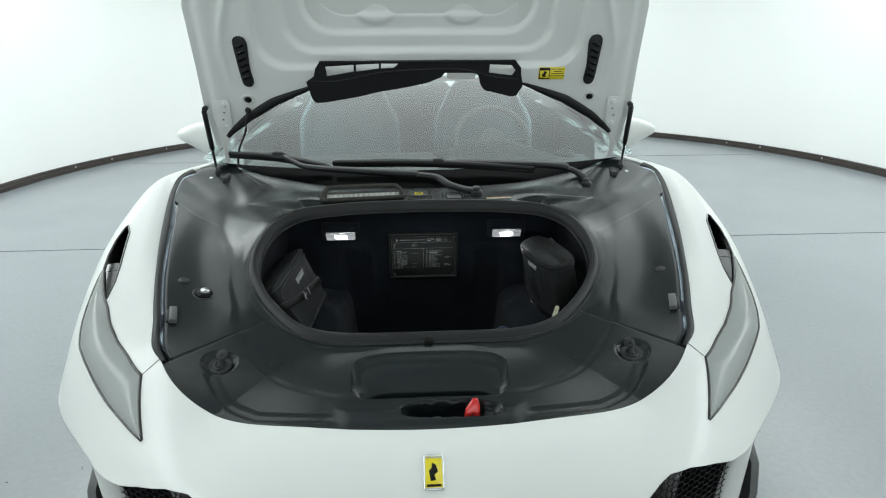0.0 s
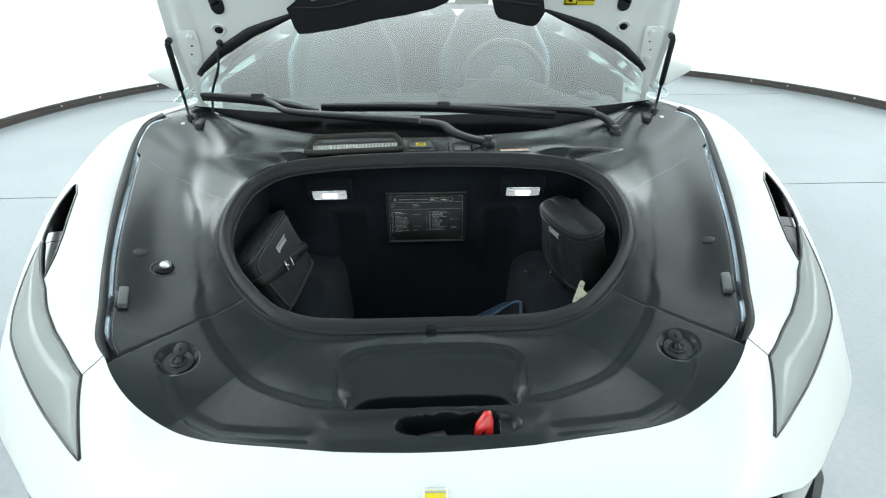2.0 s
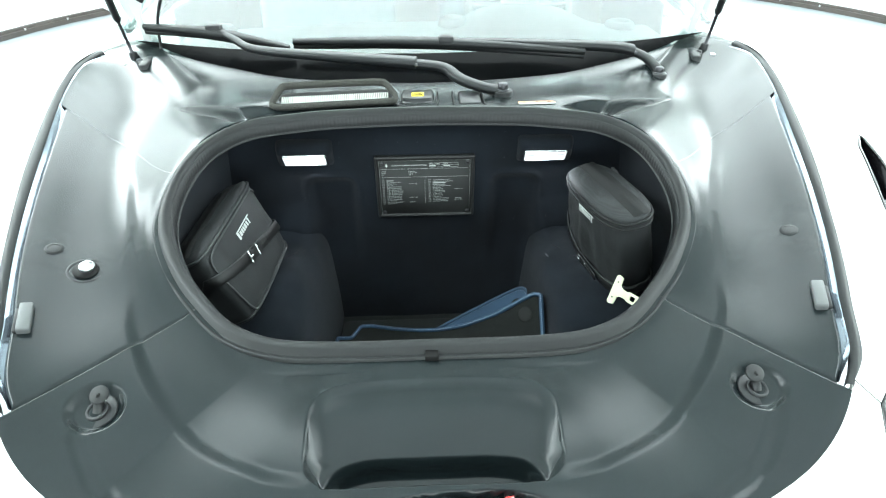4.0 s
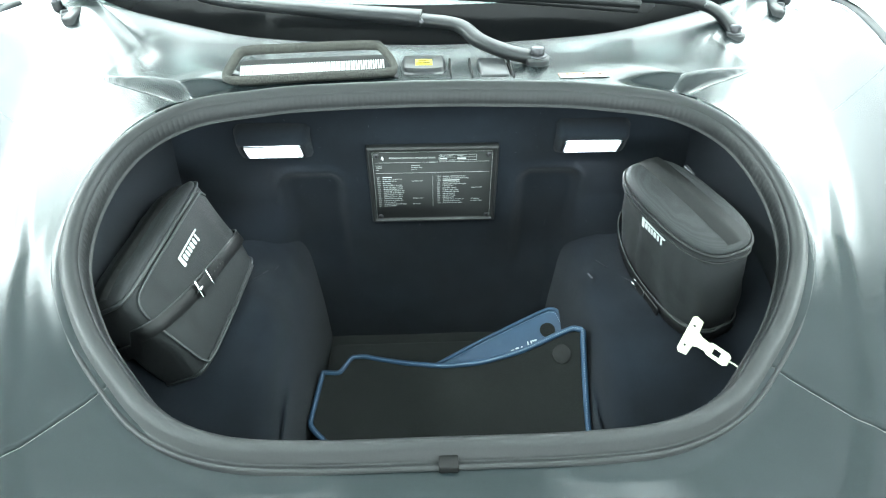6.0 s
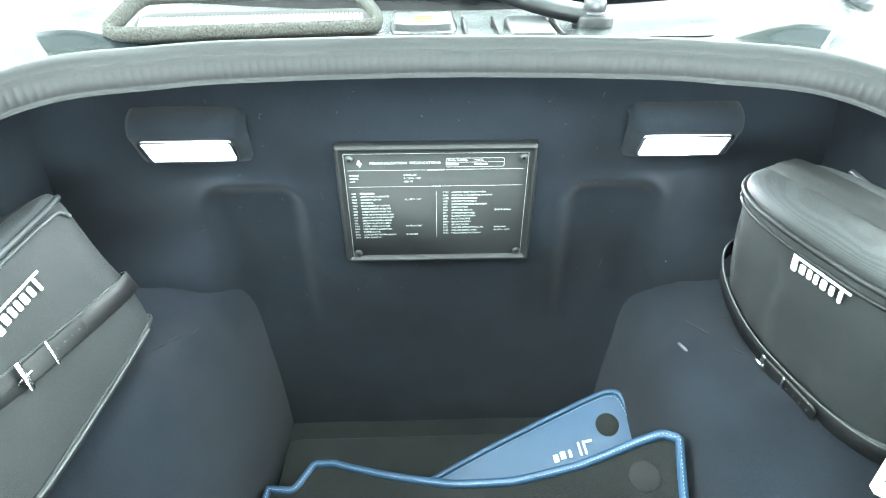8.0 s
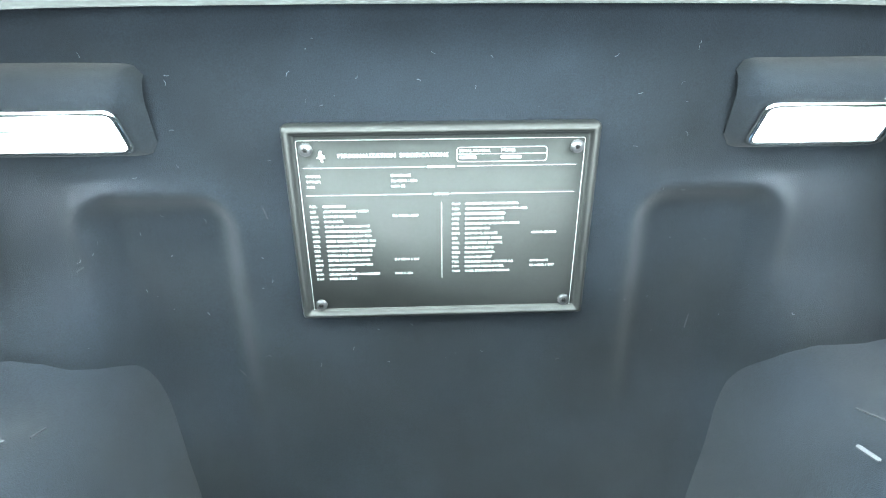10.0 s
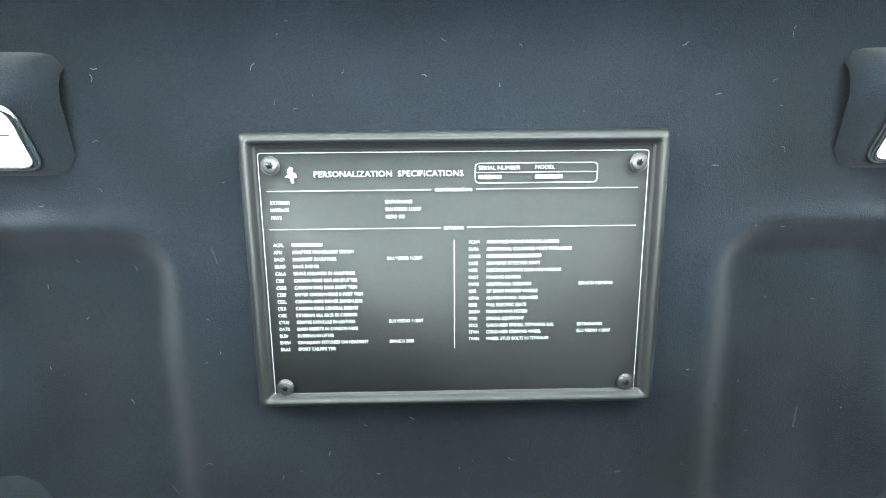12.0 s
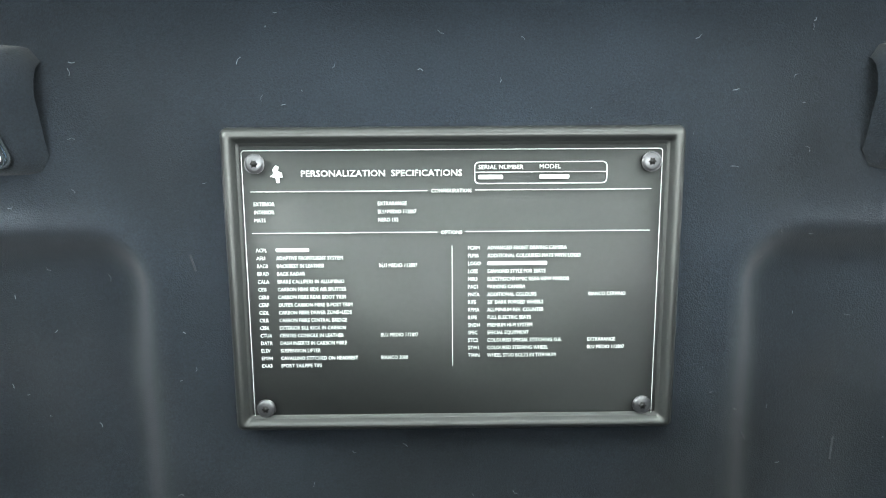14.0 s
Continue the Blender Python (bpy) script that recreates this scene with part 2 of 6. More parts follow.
def round_rect(w, h, r, n=5, cx=0.0, cy=0.0):
    """Outline of a rectangle with rounded corners."""
    out = []
    for sx, sy, a in ((1, 1, 0), (-1, 1, 90), (-1, -1, 180), (1, -1, 270)):
        for i in range(n + 1):
            t = radians(a + 90 * i / n)
            out.append((cx + sx * (w / 2 - r) + r * math.cos(t), cy + sy * (h / 2 - r) + r * math.sin(t)))
    return out


def frame_of(origin, right, up):
    """A pose with x along right and z square to right and up."""
    x = Vector(right).normalized()
    z = x.cross(Vector(up)).normalized()
    y = z.cross(x)
    m = Matrix((x, y, z)).transposed().to_4x4()
    m.translation = Vector(origin)
    return m


def smooth01(a, b, x):
    t = np.clip((x - a) / (b - a), 0, 1)
    return t * t * (3 - 2 * t)


def words_width(text, size):
    """The run of a text in the built-in font."""
    bm = words(text, size, Matrix())
    xs = [v.co.x for v in bm.verts]
    bm.free()
    return max(xs) - min(xs)


def words(text, size, m, align="LEFT", spacing=1.0, squeeze=1.0, depth=0.0001):
    """Letters of the built-in font as a mesh."""
    cu = bpy.data.curves.new("letters", "FONT")
    cu.body, cu.size, cu.align_x, cu.space_character, cu.extrude, cu.resolution_u = text, size, align, spacing, depth, 2
    ob = bpy.data.objects.new("letters", cu)
    me = bpy.data.meshes.new_from_object(ob)
    bm = bmesh.new()
    bm.from_mesh(me)
    bpy.data.objects.remove(ob)
    bpy.data.curves.remove(cu)
    bpy.data.meshes.remove(me)
    bmesh.ops.transform(bm, matrix=m @ Matrix.Diagonal((squeeze, 1, 1, 1)), verts=bm.verts)
    return bm

# ---- studio ----
CX, CY, R = 0.46, 6.5, 5.05


def room_outline(r, n=48):
    pts = [(CX + r * math.cos(a), CY + r * math.sin(a)) for a in np.linspace(0, math.pi, n)]
    return pts + [(CX - r, y) for y in np.linspace(CY - 1, -3.5, 10)] + [(CX - r + 0.9, -4.4), (CX + r - 0.9, -4.4)] + [(CX + r, y) for y in np.linspace(-3.5, CY - 1, 10)]


inner = room_outline(R)
outer = room_outline(R + 0.15)
bm = grid_mesh([[(x, y, -0.12) for x, y in outer], [(x, y, 0.0) for x, y in outer]], close_v=True)
bm.faces.new([bm.verts.new((x, y, 0.0)) for x, y in outer])
floor = part("floor", bm, FLOOR, smooth=False)
tagged(floor, "pale grey painted studio floor, scuffed", "floor", kind="structure")
bm = grid_mesh([[(x, y, ROOF) for x, y in inner], [(x, y, 0.0) for x, y in inner], [(x, y, 0.0) for x, y in outer], [(x, y, ROOF) for x, y in outer]], close_v=True, close_u=True)
wall = part("wall_round", bm, WALL)
sharp(wall)
tagged(wall, "smooth white curved studio wall", "wall", kind="structure")
bm = bmesh.new()
bm.faces.new([bm.verts.new((x, y, ROOF)) for x, y in outer][::-1])
bm.faces.new([bm.verts.new((x, y, ROOF + 0.1)) for x, y in outer])
ceiling = part("ceiling", bm, WALL, smooth=False)
tagged(ceiling, "plain white studio ceiling", "ceiling", kind="structure")
a, b, c = room_outline(R - 0.002), room_outline(R - 0.045), room_outline(R - 0.03)
bm = grid_mesh([[(x, y, 0.088) for x, y in a], [(x, y, 0.084) for x, y in c], [(x, y, 0.052) for x, y in c], [(x, y, 0.048) for x, y in b], [(x, y, 0.002) for x, y in b]], close_v=True)
skirting = part("baseboard", bm, SKIRT)
sharp(skirting)
tagged(skirting, "dark brown metal rail along the wall foot", "baseboard", kind="structure")
# pale clips along the rail
for k in range(17):
    ang = radians(8 + 164 * (k + 0.3 * math.sin(k * 2.7)) / 16)
    q = (CX + (R - 0.05) * math.cos(ang), CY + (R - 0.05) * math.sin(ang), 0.056)
    part("rail_clip", box(0.022, 0.010, 0.024, pose(*q, rz=math.degrees(ang) - 90), 0.003), STEEL, skirting)
# joints of the floor sheets, open grooves with a dark bottom
for y0, x0, x1 in ((4.21, -4.8, 5.7), (0.2, -4.8, 5.7), (7.9, -4.0, 4.9)):
    bm = tube([(x0, y0, 0.001), ((x0 + x1) / 2, y0 + 0.01, 0.001), (x1, y0, 0.001)], 0.004, 6, flat=0.3)
    part("floor_joint", bm, SKIRT, floor)

# flecks and scuffs on the floor round the car
flecks = bmesh.new()
for k in range(150):
    x, y = random.choice((-1, 1)) * random.uniform(1.0, 4.2), random.uniform(-0.2, 6.5)
    a, n = random.uniform(0, math.tau), random.uniform(0.002, 0.009) * (1 if k % 6 else 3.5)
    box(n, n * random.uniform(0.12, 0.7) * (1 if k % 6 else 0.3), 0.0008, pose(x, y, 0.0009, rz=math.degrees(a)), bm=flecks)
tagged(part("floor_fleck", flecks, FLECK, floor, "small dark flecks and scuffs"), kind="stuff")

# ---- car ----
car = thing("car", pose(0, 2.4, 0), "white two-seat sports car with its front bonnet open", "car", world_parts=True)

# outer edge of the bonnet opening and the edge of the boot seal, front centre to rear centre, right side
OPEN = [(0, 1.192, .638), (.24, 1.212, .637), (.452, 1.264, .637), (.603, 1.386, .700), (.662, 1.52, .742), (.725, 1.69, .788), (.80, 1.93, .842),
        (.912, 2.27, .889), (.955, 2.5, .903), (.80, 2.532, .930), (.70, 2.443, .918), (.50, 2.365, .893), (.325, 2.305, .882), (0, 2.27, .877)]
FOOT = [(0, 1.506, .661), (.15, 1.506, .661), (.262, 1.517, .665), (.403, 1.602, .704), (.458, 1.660, .735), (.502, 1.748, .774), (.506, 1.840, .815),
        (.479, 1.930, .852), (.438, 1.984, .871), (.393, 2.008, .878), (.335, 2.024, .882), (.262, 2.036, .885), (.19, 2.043, .886), (0, 2.050, .887)]
SAG = [0.010, 0.010, 0.004, -.004, -.016, -.022, -.030, -.043, -.042, -.028, -.016, -.008, -.003, 0.0]


def along(points, u, corner=False):
    """The curve through points at station u, mirrored at both ends; corner rounds the nose corner."""
    p = np.array(points, float)
    k = len(p)
    u = np.clip(u, 0, k - 1)
    j = min(int(u), k - 2)
    f = u - j
    if corner and j == 2:
        return p[2] + (p[3] - p[2]) * f + np.array([0.010, -0.0125, 0.0]) * 4 * f * (1 - f)

    def at(i):
        if i < 0:
            return p[-i] * np.array([-1, 1, 1])
        if i >= k:
            return p[2 * (k - 1) - i] * np.array([-1, 1, 1])
        return p[i]

    a, b, c, d = at(j - 1), at(j), at(j + 1), at(j + 2)
    return 0.5 * (2 * b + (c - a) * f + (2 * a - 5 * b + 4 * c - d) * f * f + (3 * b - a - 3 * c + d) * f ** 3)


PIN = (.483, 1.405)
CREASE = ([0, .68, 1.05, 1.62, 2.28, 2.88, 3.75, 5.2, 6.0, 6.6, 7.5], [.75, .74, .72, .62, .50, .40, .30, .24, .33, .48, .55])


def trim_at(u, f):
    """The moulded trim round the boot: u is the station, f runs from the seal's foot (0) to the outer edge (1)."""
    o, i = along(OPEN, u, True), along(FOOT, u)
    p = i + (o - i) * f
    sag = along([(0, 0, v) for v in SAG], u)[2]
    p[2] += sag * max(0.0, math.sin(math.pi * min(f, 1.0))) ** 1.35
    # soft step that sweeps round the bowl
    if u < 7.5:
        crease = float(np.interp(u, *CREASE))
        w = smooth01(7.5, 5.5, u) if u > 5.5 else smooth01(0.55, 1.1, u)
        p[2] -= (0.0052 - 0.0022 * smooth01(2.6, 3.6, u)) * w * (1 - smooth01(crease - 0.07, crease + 0.02, f)) * smooth01(0.0, 0.12, f)
    return p


CHANNEL = [(.488, 1.362), (.470, 1.335), (.447, 1.306), (.415, 1.281), (.364, 1.255), (.28, 1.240), (.200, 1.231)]


def front_relief(x, y):
    """Hollows in the front trim panel: tray, latch slot, pin dishes, edge channel."""
    ax = abs(x)
    z = 0.0
    # tray: its floor falls towards the front, the sides slope in and the front is steep
    half, rim = 0.180 + 0.11 * max(0.0, y - 1.34), 0.052
    qx, front, rear = max(ax - half + rim, 0.0), max(1.281 + rim - y, 0.0), max(y - 1.458 + rim + 0.35 * ax * ax, 0.0)
    r = math.hypot(qx, max(front, rear))
    fall = (rim - r) * (1.15 + 4.5 * (front / (r + 1e-6)) ** 2)
    deep = 0.005 + 0.043 * (1 - smooth01(1.285, 1.440, y)) * (1 - 0.6 * min(1.0, ax / half) ** 3)
    if fall > 0:
        h = min(1.0, max(0.0, 0.5 + 0.5 * (deep - fall) / 0.020))
        z -= max(0.0, fall * h + deep * (1 - h) - 0.020 * h * (1 - h)) * smooth01(0.0, 0.006, fall)
    # deep pocket behind its front edge
    e = (abs(x / 0.152) ** 4.5 + abs((y - 1.291) / 0.050) ** 2.4) ** 0.33
    z -= 0.034 * (1 - smooth01(0.86, 1.0, e)) * smooth01(1.281, 1.289, y)
    # slot with the catch
    sx = (x - 0.043) / 0.106
    sy = (y - 1.247 + 0.25 * (x - 0.03) ** 2) / 0.025
    d = (abs(sx) ** 3.2 + abs(sy) ** 2.6)
    z -= (0.058 if x < 0.1 else 0.058 - 0.043 * smooth01(0.1, 0.114, x)) * (1 - smooth01(0.55, 1.10, d))
    # raised pad round the slot
    edge = 0.186 + 0.42 * (y - 1.214)
    z += 0.0030 * (1 - smooth01(edge - 0.026, edge + 0.006, ax)) * (1 - smooth01(1.240, 1.280, y)) * smooth01(1.194, 1.222, y)
    # pin dishes
    r = math.hypot(ax - PIN[0], (y - PIN[1]) * 1.0)
    z -= 0.009 * (1 - smooth01(0.026, 0.041, r))
    # edge channel that runs from the dish towards the slot
    if 0.18 < ax < 0.51 and y < 1.375:
        best = 1.0
        for (x1, y1), (x2, y2) in zip(CHANNEL, CHANNEL[1:]):
            t = min(1.0, max(0.0, ((ax - x1) * (x2 - x1) + (y - y1) * (y2 - y1)) / ((x2 - x1) ** 2 + (y2 - y1) ** 2)))
            best = min(best, math.hypot(ax - x1 - t * (x2 - x1), y - y1 - t * (y2 - y1)))
        z -= 0.0024 * (1 - smooth01(0.003, 0.017, best)) * smooth01(0.19, 0.22, ax)
    return z


def cowl_fold(x, y, f):
    """A step that runs out from each rear corner of the boot and dies away."""
    ax = abs(x)
    t = (ax - 0.425) * 0.81 + (y - 2.045) * 0.59
    d = (ax - 0.425) * -0.59 + (y - 2.045) * 0.81
    w = 1 - min(1.0, max(0.0, t / 0.25))
    if t < -0.11 or w <= 0:
        return 0.0
    ends = smooth01(0.0, 0.05, f) * smooth01(-0.11, -0.03, t)
    step = -0.020 * w ** 0.8 * smooth01(-0.005 * w - 0.001, 0.0, d) * (1 - smooth01(0.006, 0.20, d))
    groove = 0.014 * w * smooth01(-0.026 * w - 0.002, -0.010 * w - 0.001, d) * (1 - smooth01(-0.005 * w - 0.001, 0.0, d))
    return (step + groove) * ends


def mirror_rows(rows):
    return [[(-p[0], p[1], p[2]) for p in r] for r in rows]


def trim_panel(u0, u1, nu, f0, f1, nf, relief=False, sides=(1, -1), skew0=None, skew1=None, drop0=0.005, drop1=0.005):
    for side in sides:
        rows = []
        for i in range(nu):
            row = []
            for j in range(nf):
                f = f0 + (f1 - f0) * j / (nf - 1)
                ua, ub = u0 + (skew0(f) if skew0 else 0), u1 + (skew1(f) if skew1 else 0)
                u = ua + (ub - ua) * i / (nu - 1)
                p = trim_at(u, f)
                if u > 6:
                    p[2] -= cowl_fold(p[0], p[1], f)
                if relief:
                    p[2] += front_relief(p[0] * side, p[1])
                row.append(p)
            # rolled outer edge
            e = row[-1] + (row[-1] - row[-2]) * (0.004 / max(1e-6, np.linalg.norm(row[-1] - row[-2])))
            row.append(e - np.array([0, 0, 0.004]))
            row.append(e - np.array([0, 0, 0.016]))
            rows.append(row)
        first = [p - np.array([0, 0, drop0]) for p in rows[0]]
        last = [p - np.array([0, 0, drop1]) for p in rows[-1]]
        rows = ([first] if u0 > 0 and drop0 else []) + rows + ([last] if u1 < len(OPEN) - 1 and drop1 else [])
        if side < 0:
            rows = mirror_rows(rows)
        yield grid_mesh(rows, flip=side > 0)


def join_halves(halves):
    a, b = halves
    bm = merge(a, b)
    bmesh.ops.remove_doubles(bm, verts=bm.verts, dist=0.0004)
    return bm


TRIM_NET = []


def on_trim(x, y):
    """The height of the plain trim surface at x, y, by the four nearest points of a net."""
    if not TRIM_NET:
        TRIM_NET.append(np.array([trim_at(u, f) for u in np.linspace(0, 8, 161) for f in np.linspace(0, 1, 61)]))
    net = TRIM_NET[0]
    d = (net[:, 0] - abs(x)) ** 2 + (net[:, 1] - y) ** 2
    near = np.argsort(d)[:4]
    w = 1 / (d[near] + 1e-7)
    return float((net[near, 2] * w).sum() / w.sum())


SEAM1, SEAM2 = 2.93, 6.25


def trim_frame(x, y, lift=0.0):
    """A pose on the trim at x, y with z along its normal."""
    e = 0.012
    z = on_trim(x, y)
    dx = Vector((2 * e, 0, on_trim(x + e, y) - on_trim(x - e, y)))
    dy = Vector((0, 2 * e, on_trim(x, y + e) - on_trim(x, y - e)))
    m = frame_of((x, y, z), dx, dy)
    return m @ pose(0, 0, lift)


def sweep(f):
    return 0.43 * smooth01(0.0, 0.5, f)


part("front_trim", join_halves(list(trim_panel(0, SEAM1 - 0.006, 290, 0, 1, 170, True))), TRIM, car, "grained black moulded trim panel")
for bm in trim_panel(SEAM1 + 0.006, SEAM2, 90, 0, 0.925, 60, skew1=sweep, drop1=0):
    part("side_trim", bm, TRIM, car, "grained black moulded trim panel")
part("cowl_trim", join_halves(list(trim_panel(SEAM2 + 0.0022, 13, 230, 0, 1, 120, skew0=sweep, drop0=0))), TRIM, car, "grained black cowl trim panel")

# painted outer skin: rows run from the bonnet opening outwards and down
SKIN = [
    [(0, 1.192, .638), (0, 1.125, .615), (0, 1.055, .560), (0, 1.00, .48), (0, .975, .40), (0, 1.0, .16)],
    [(.24, 1.212, .637), (.25, 1.145, .613), (.26, 1.075, .560), (.27, 1.02, .485), (.275, 1.0, .41), (.275, 1.02, .16)],
    [(.452, 1.264, .637), (.485, 1.20, .607), (.515, 1.13, .556), (.545, 1.075, .48), (.56, 1.06, .41), (.56, 1.07, .16)],
    [(0.603, 1.386, 0.7), (0.654, 1.345, 0.66), (0.71, 1.3, 0.6), (0.755, 1.265, 0.52), (0.775, 1.25, 0.42), (0.77, 1.25, 0.16)],
    [(0.662, 1.52, 0.742), (0.726, 1.5, 0.738), (0.821, 1.47, 0.705), (0.874, 1.44, 0.6), (0.891, 1.42, 0.5), (0.886, 1.42, 0.16)],
    [(0.725, 1.690, 0.788), (0.786, 1.685, 0.806), (0.872, 1.670, 0.800), (0.919, 1.640, 0.710), (0.934, 1.620, 0.580), (0.924, 1.640, 0.400)],
    [(0.805, 1.930, 0.842), (0.854, 1.920, 0.868), (0.918, 1.900, 0.866), (0.955, 1.880, 0.800), (0.960, 1.870, 0.730), (0.952, 1.870, 0.665)],
    [(0.912, 2.270, 0.889), (0.952, 2.270, 0.912), (0.995, 2.260, 0.898), (1.012, 2.250, 0.816), (1.007, 2.260, 0.728), (0.985, 2.270, 0.658)],
    [(0.955, 2.500, 0.903), (0.980, 2.500, 0.913), (1.005, 2.500, 0.891), (1.010, 2.500, 0.798), (1.006, 2.500, 0.638), (0.986, 2.470, 0.358)],
    [(.93, 2.85, .900), (.945, 2.85, .900), (.957, 2.85, .870), (.96, 2.85, .78), (.955, 2.85, .65), (.94, 2.85, .20)],
    [(.93, 3.7, .890), (.945, 3.7, .890), (.957, 3.7, .860), (.965, 3.7, .78), (.965, 3.7, .65), (.95, 3.7, .20)],
]


def skin_at(u, v):
    cols = [along([row[j] for row in SKIN], u, j == 0) for j in range(6)]
    k = min(int(v), 4)
    f = v - k
    a, b, c, d = cols[max(k - 1, 0)], cols[k], cols[k + 1], cols[min(k + 2, 5)]
    if k == 0:
        a = 2 * b - c
    return 0.5 * (2 * b + (c - a) * f + (2 * a - 5 * b + 4 * c - d) * f * f + (3 * b - a - 3 * c + d) * f ** 3)


def skin_rows(us, ends, nv):
    """Rows of skin points at stations us, each from the opening down to its end."""
    out = []
    for u, end in zip(us, ends):
        cols = np.array([along([row[j] for row in SKIN], u, j == 0) for j in range(6)])
        cols = np.vstack([2 * cols[0] - cols[1], cols, cols[5]])
        v = np.linspace(0, end, nv)
        k = np.minimum(v.astype(int), 4)
        f = (v - k)[:, None]
        a, b, c, d = cols[k], cols[k + 1], cols[k + 2], cols[k + 3]
        out.append((v, 0.5 * (2 * b + (c - a) * f + (2 * a - 5 * b + 4 * c - d) * f * f + (3 * b - a - 3 * c + d) * f ** 3)))
    return out


# bright flange and rubber strip between side trim and wing
for side in (1, -1):
    rows, rub = [], []
    for i in range(90):
        u = 2.94 + (8.2 - 2.94) * i / 89
        taper = smooth01(2.9, 3.4, u) * smooth01(8.4, 7.6, u)
        q = []
        for k in range(6):
            f = 0.928 + 0.045 * (k / 5) * (0.35 + 0.65 * taper)
            p = trim_at(u, f)
            p[2] += -0.006 + 0.008 * (k / 5) ** 1.5
            q.append((p[0] * side, p[1], p[2]))
        rows.append([(q[0][0], q[0][1], q[0][2] - 0.012)] + q)
        q = []
        for k in range(6):
            if k < 3:
                p = trim_at(u, 0.972 + 0.028 * k / 2)
            else:
                p = skin_at(u, 0.15 * taper * (k - 2) / 3)
            p[2] += 0.003 + 0.004 * math.sin(math.pi * k / 5)
            q.append((p[0] * side, p[1], p[2]))
        rub.append([(q[0][0], q[0][1], q[0][2] - 0.010)] + q + [(q[-1][0], q[-1][1], q[-1][2] - 0.006)])
    part("flange", grid_mesh(rows, flip=side > 0), FLANGE, car, "bright metal flange")
    part("edge_rubber", grid_mesh(rub, flip=side > 0), RUBBER, car, "black rubber edge strip")

# headlight: stations of the lens, its inner and outer edge from the tip to the top
LENS_IN = [(2.46, 1.44), (2.74, 1.05), (3.02, .66), (3.41, .92), (3.75, 1.22), (4.04, 1.38), (4.32, 1.47), (4.52, 1.60), (4.75, 1.72), (5.00, 1.85)]
LENS_OUT = [(2.46, 1.44), (2.80, 1.54), (3.20, 1.70), (3.60, 1.88), (3.97, 2.07), (4.23, 2.07), (4.50, 2.01), (4.70, 1.96), (4.86, 1.92), (5.00, 1.87)]
VENT_IN = [(4.48, 1.53), (4.75, 1.44), (5.05, 1.41), (5.40, 1.42), (5.75, 1.45), (5.92, 1.60)]
VENT_OUT = [(4.50, 1.60), (4.78, 1.76), (5.05, 1.87), (5.30, 1.87), (5.60, 1.82), (5.93, 1.66)]


def uv_poly(a, b):
    return [tuple(p) for p in np.vstack([np.array(a), np.array(b)[::-1]])]


def inside(poly, u, v):
    hit = False
    for i in range(len(poly)):
        (x1, y1), (x2, y2) = poly[i], poly[i - 1]
        if (y1 > v) != (y2 > v) and u < (x2 - x1) * (v - y1) / (y2 - y1 + 1e-12) + x1:
            hit = not hit
    return hit


def dense(pts, n):
    """Edge points of a lens outline; corners stay."""
    p = np.array(pts, float)
    t = np.linspace(0, len(p) - 1, n)
    return np.stack([np.interp(t, range(len(p)), p[:, i]) for i in range(2)], 1)


HOLES = [uv_poly(LENS_IN, LENS_OUT), uv_poly(VENT_IN, VENT_OUT)]


def skin_normal(u, v):
    p, a, b = skin_at(u, v), skin_at(u + 0.02, v), skin_at(u, v + 0.02)
    n = np.cross(a - p, b - p)
    n = n / np.linalg.norm(n)
    return n if n[2] > -0.2 and n @ np.array([0.5, -0.5, 0.7]) > 0 else -n


def patch(ca, cb, nu, nv, lift, side):
    """A sheet between two edge curves in station space, lifted off the skin."""
    a, b = dense(ca, nu), dense(cb, nu)
    rows = []
    for i in range(nu):
        r = []
        for j in range(nv):
            u, v = a[i] + (b[i] - a[i]) * j / (nv - 1)
            d = lift(i / (nu - 1), j / (nv - 1)) if callable(lift) else lift
            p = skin_at(u, v) + skin_normal(u, v) * d
            r.append((p[0] * side, p[1], p[2]))
        rows.append(r)
    return rows


def ruled(ca, cb, nu, nv, lift, bulge, side):
    """A taut sheet spanned between two edge curves, bulging a little outwards."""
    a, b = dense(ca, nu), dense(cb, nu)
    rows = []
    for i in range(nu):
        p, q = skin_at(*a[i]), skin_at(*b[i])
        n = skin_normal(*a[i]) + skin_normal(*b[i])
        n = n / np.linalg.norm(n)
        r = []
        for j in range(nv):
            g = j / (nv - 1)
            w = p + (q - p) * g + n * (lift + bulge * 4 * g * (1 - g) * math.sin(math.pi * (0.08 + 0.84 * i / (nu - 1))))
            r.append((w[0] * side, w[1], w[2]))
        rows.append(r)
    return rows


def edge_path(ca, cb, n, lift, side):
    pts = np.vstack([dense(ca, n), dense(cb, n)[::-1][1:]])
    out = []
    for u, v in pts:
        p = skin_at(u, v) + skin_normal(u, v) * lift
        out.append((p[0] * side, p[1], p[2]))
    return out


def lower_end(u):
    """Where the painted nose ends: over the corner intakes it stops early."""
    return float(np.interp(u, [0, 1.1, 1.25, 1.4, 1.55, 1.68, 1.8, 2.0, 2.25, 2.42, 2.6, 2.75, 2.9, 3.2, 3.5, 3.8, 4.1, 4.3, 4.55],
                           [5, 5, 3.6, 2.6, 2.13, 1.92, 1.80, 1.85, 2.10, 2.33, 2.50, 2.60, 2.63, 2.76, 2.95, 3.2, 3.5, 3.8, 5]))


US = list(np.linspace(0, 2.4, 60)) + list(np.linspace(2.41, 6.1, 240)) + list(np.linspace(6.14, 9.95, 50))


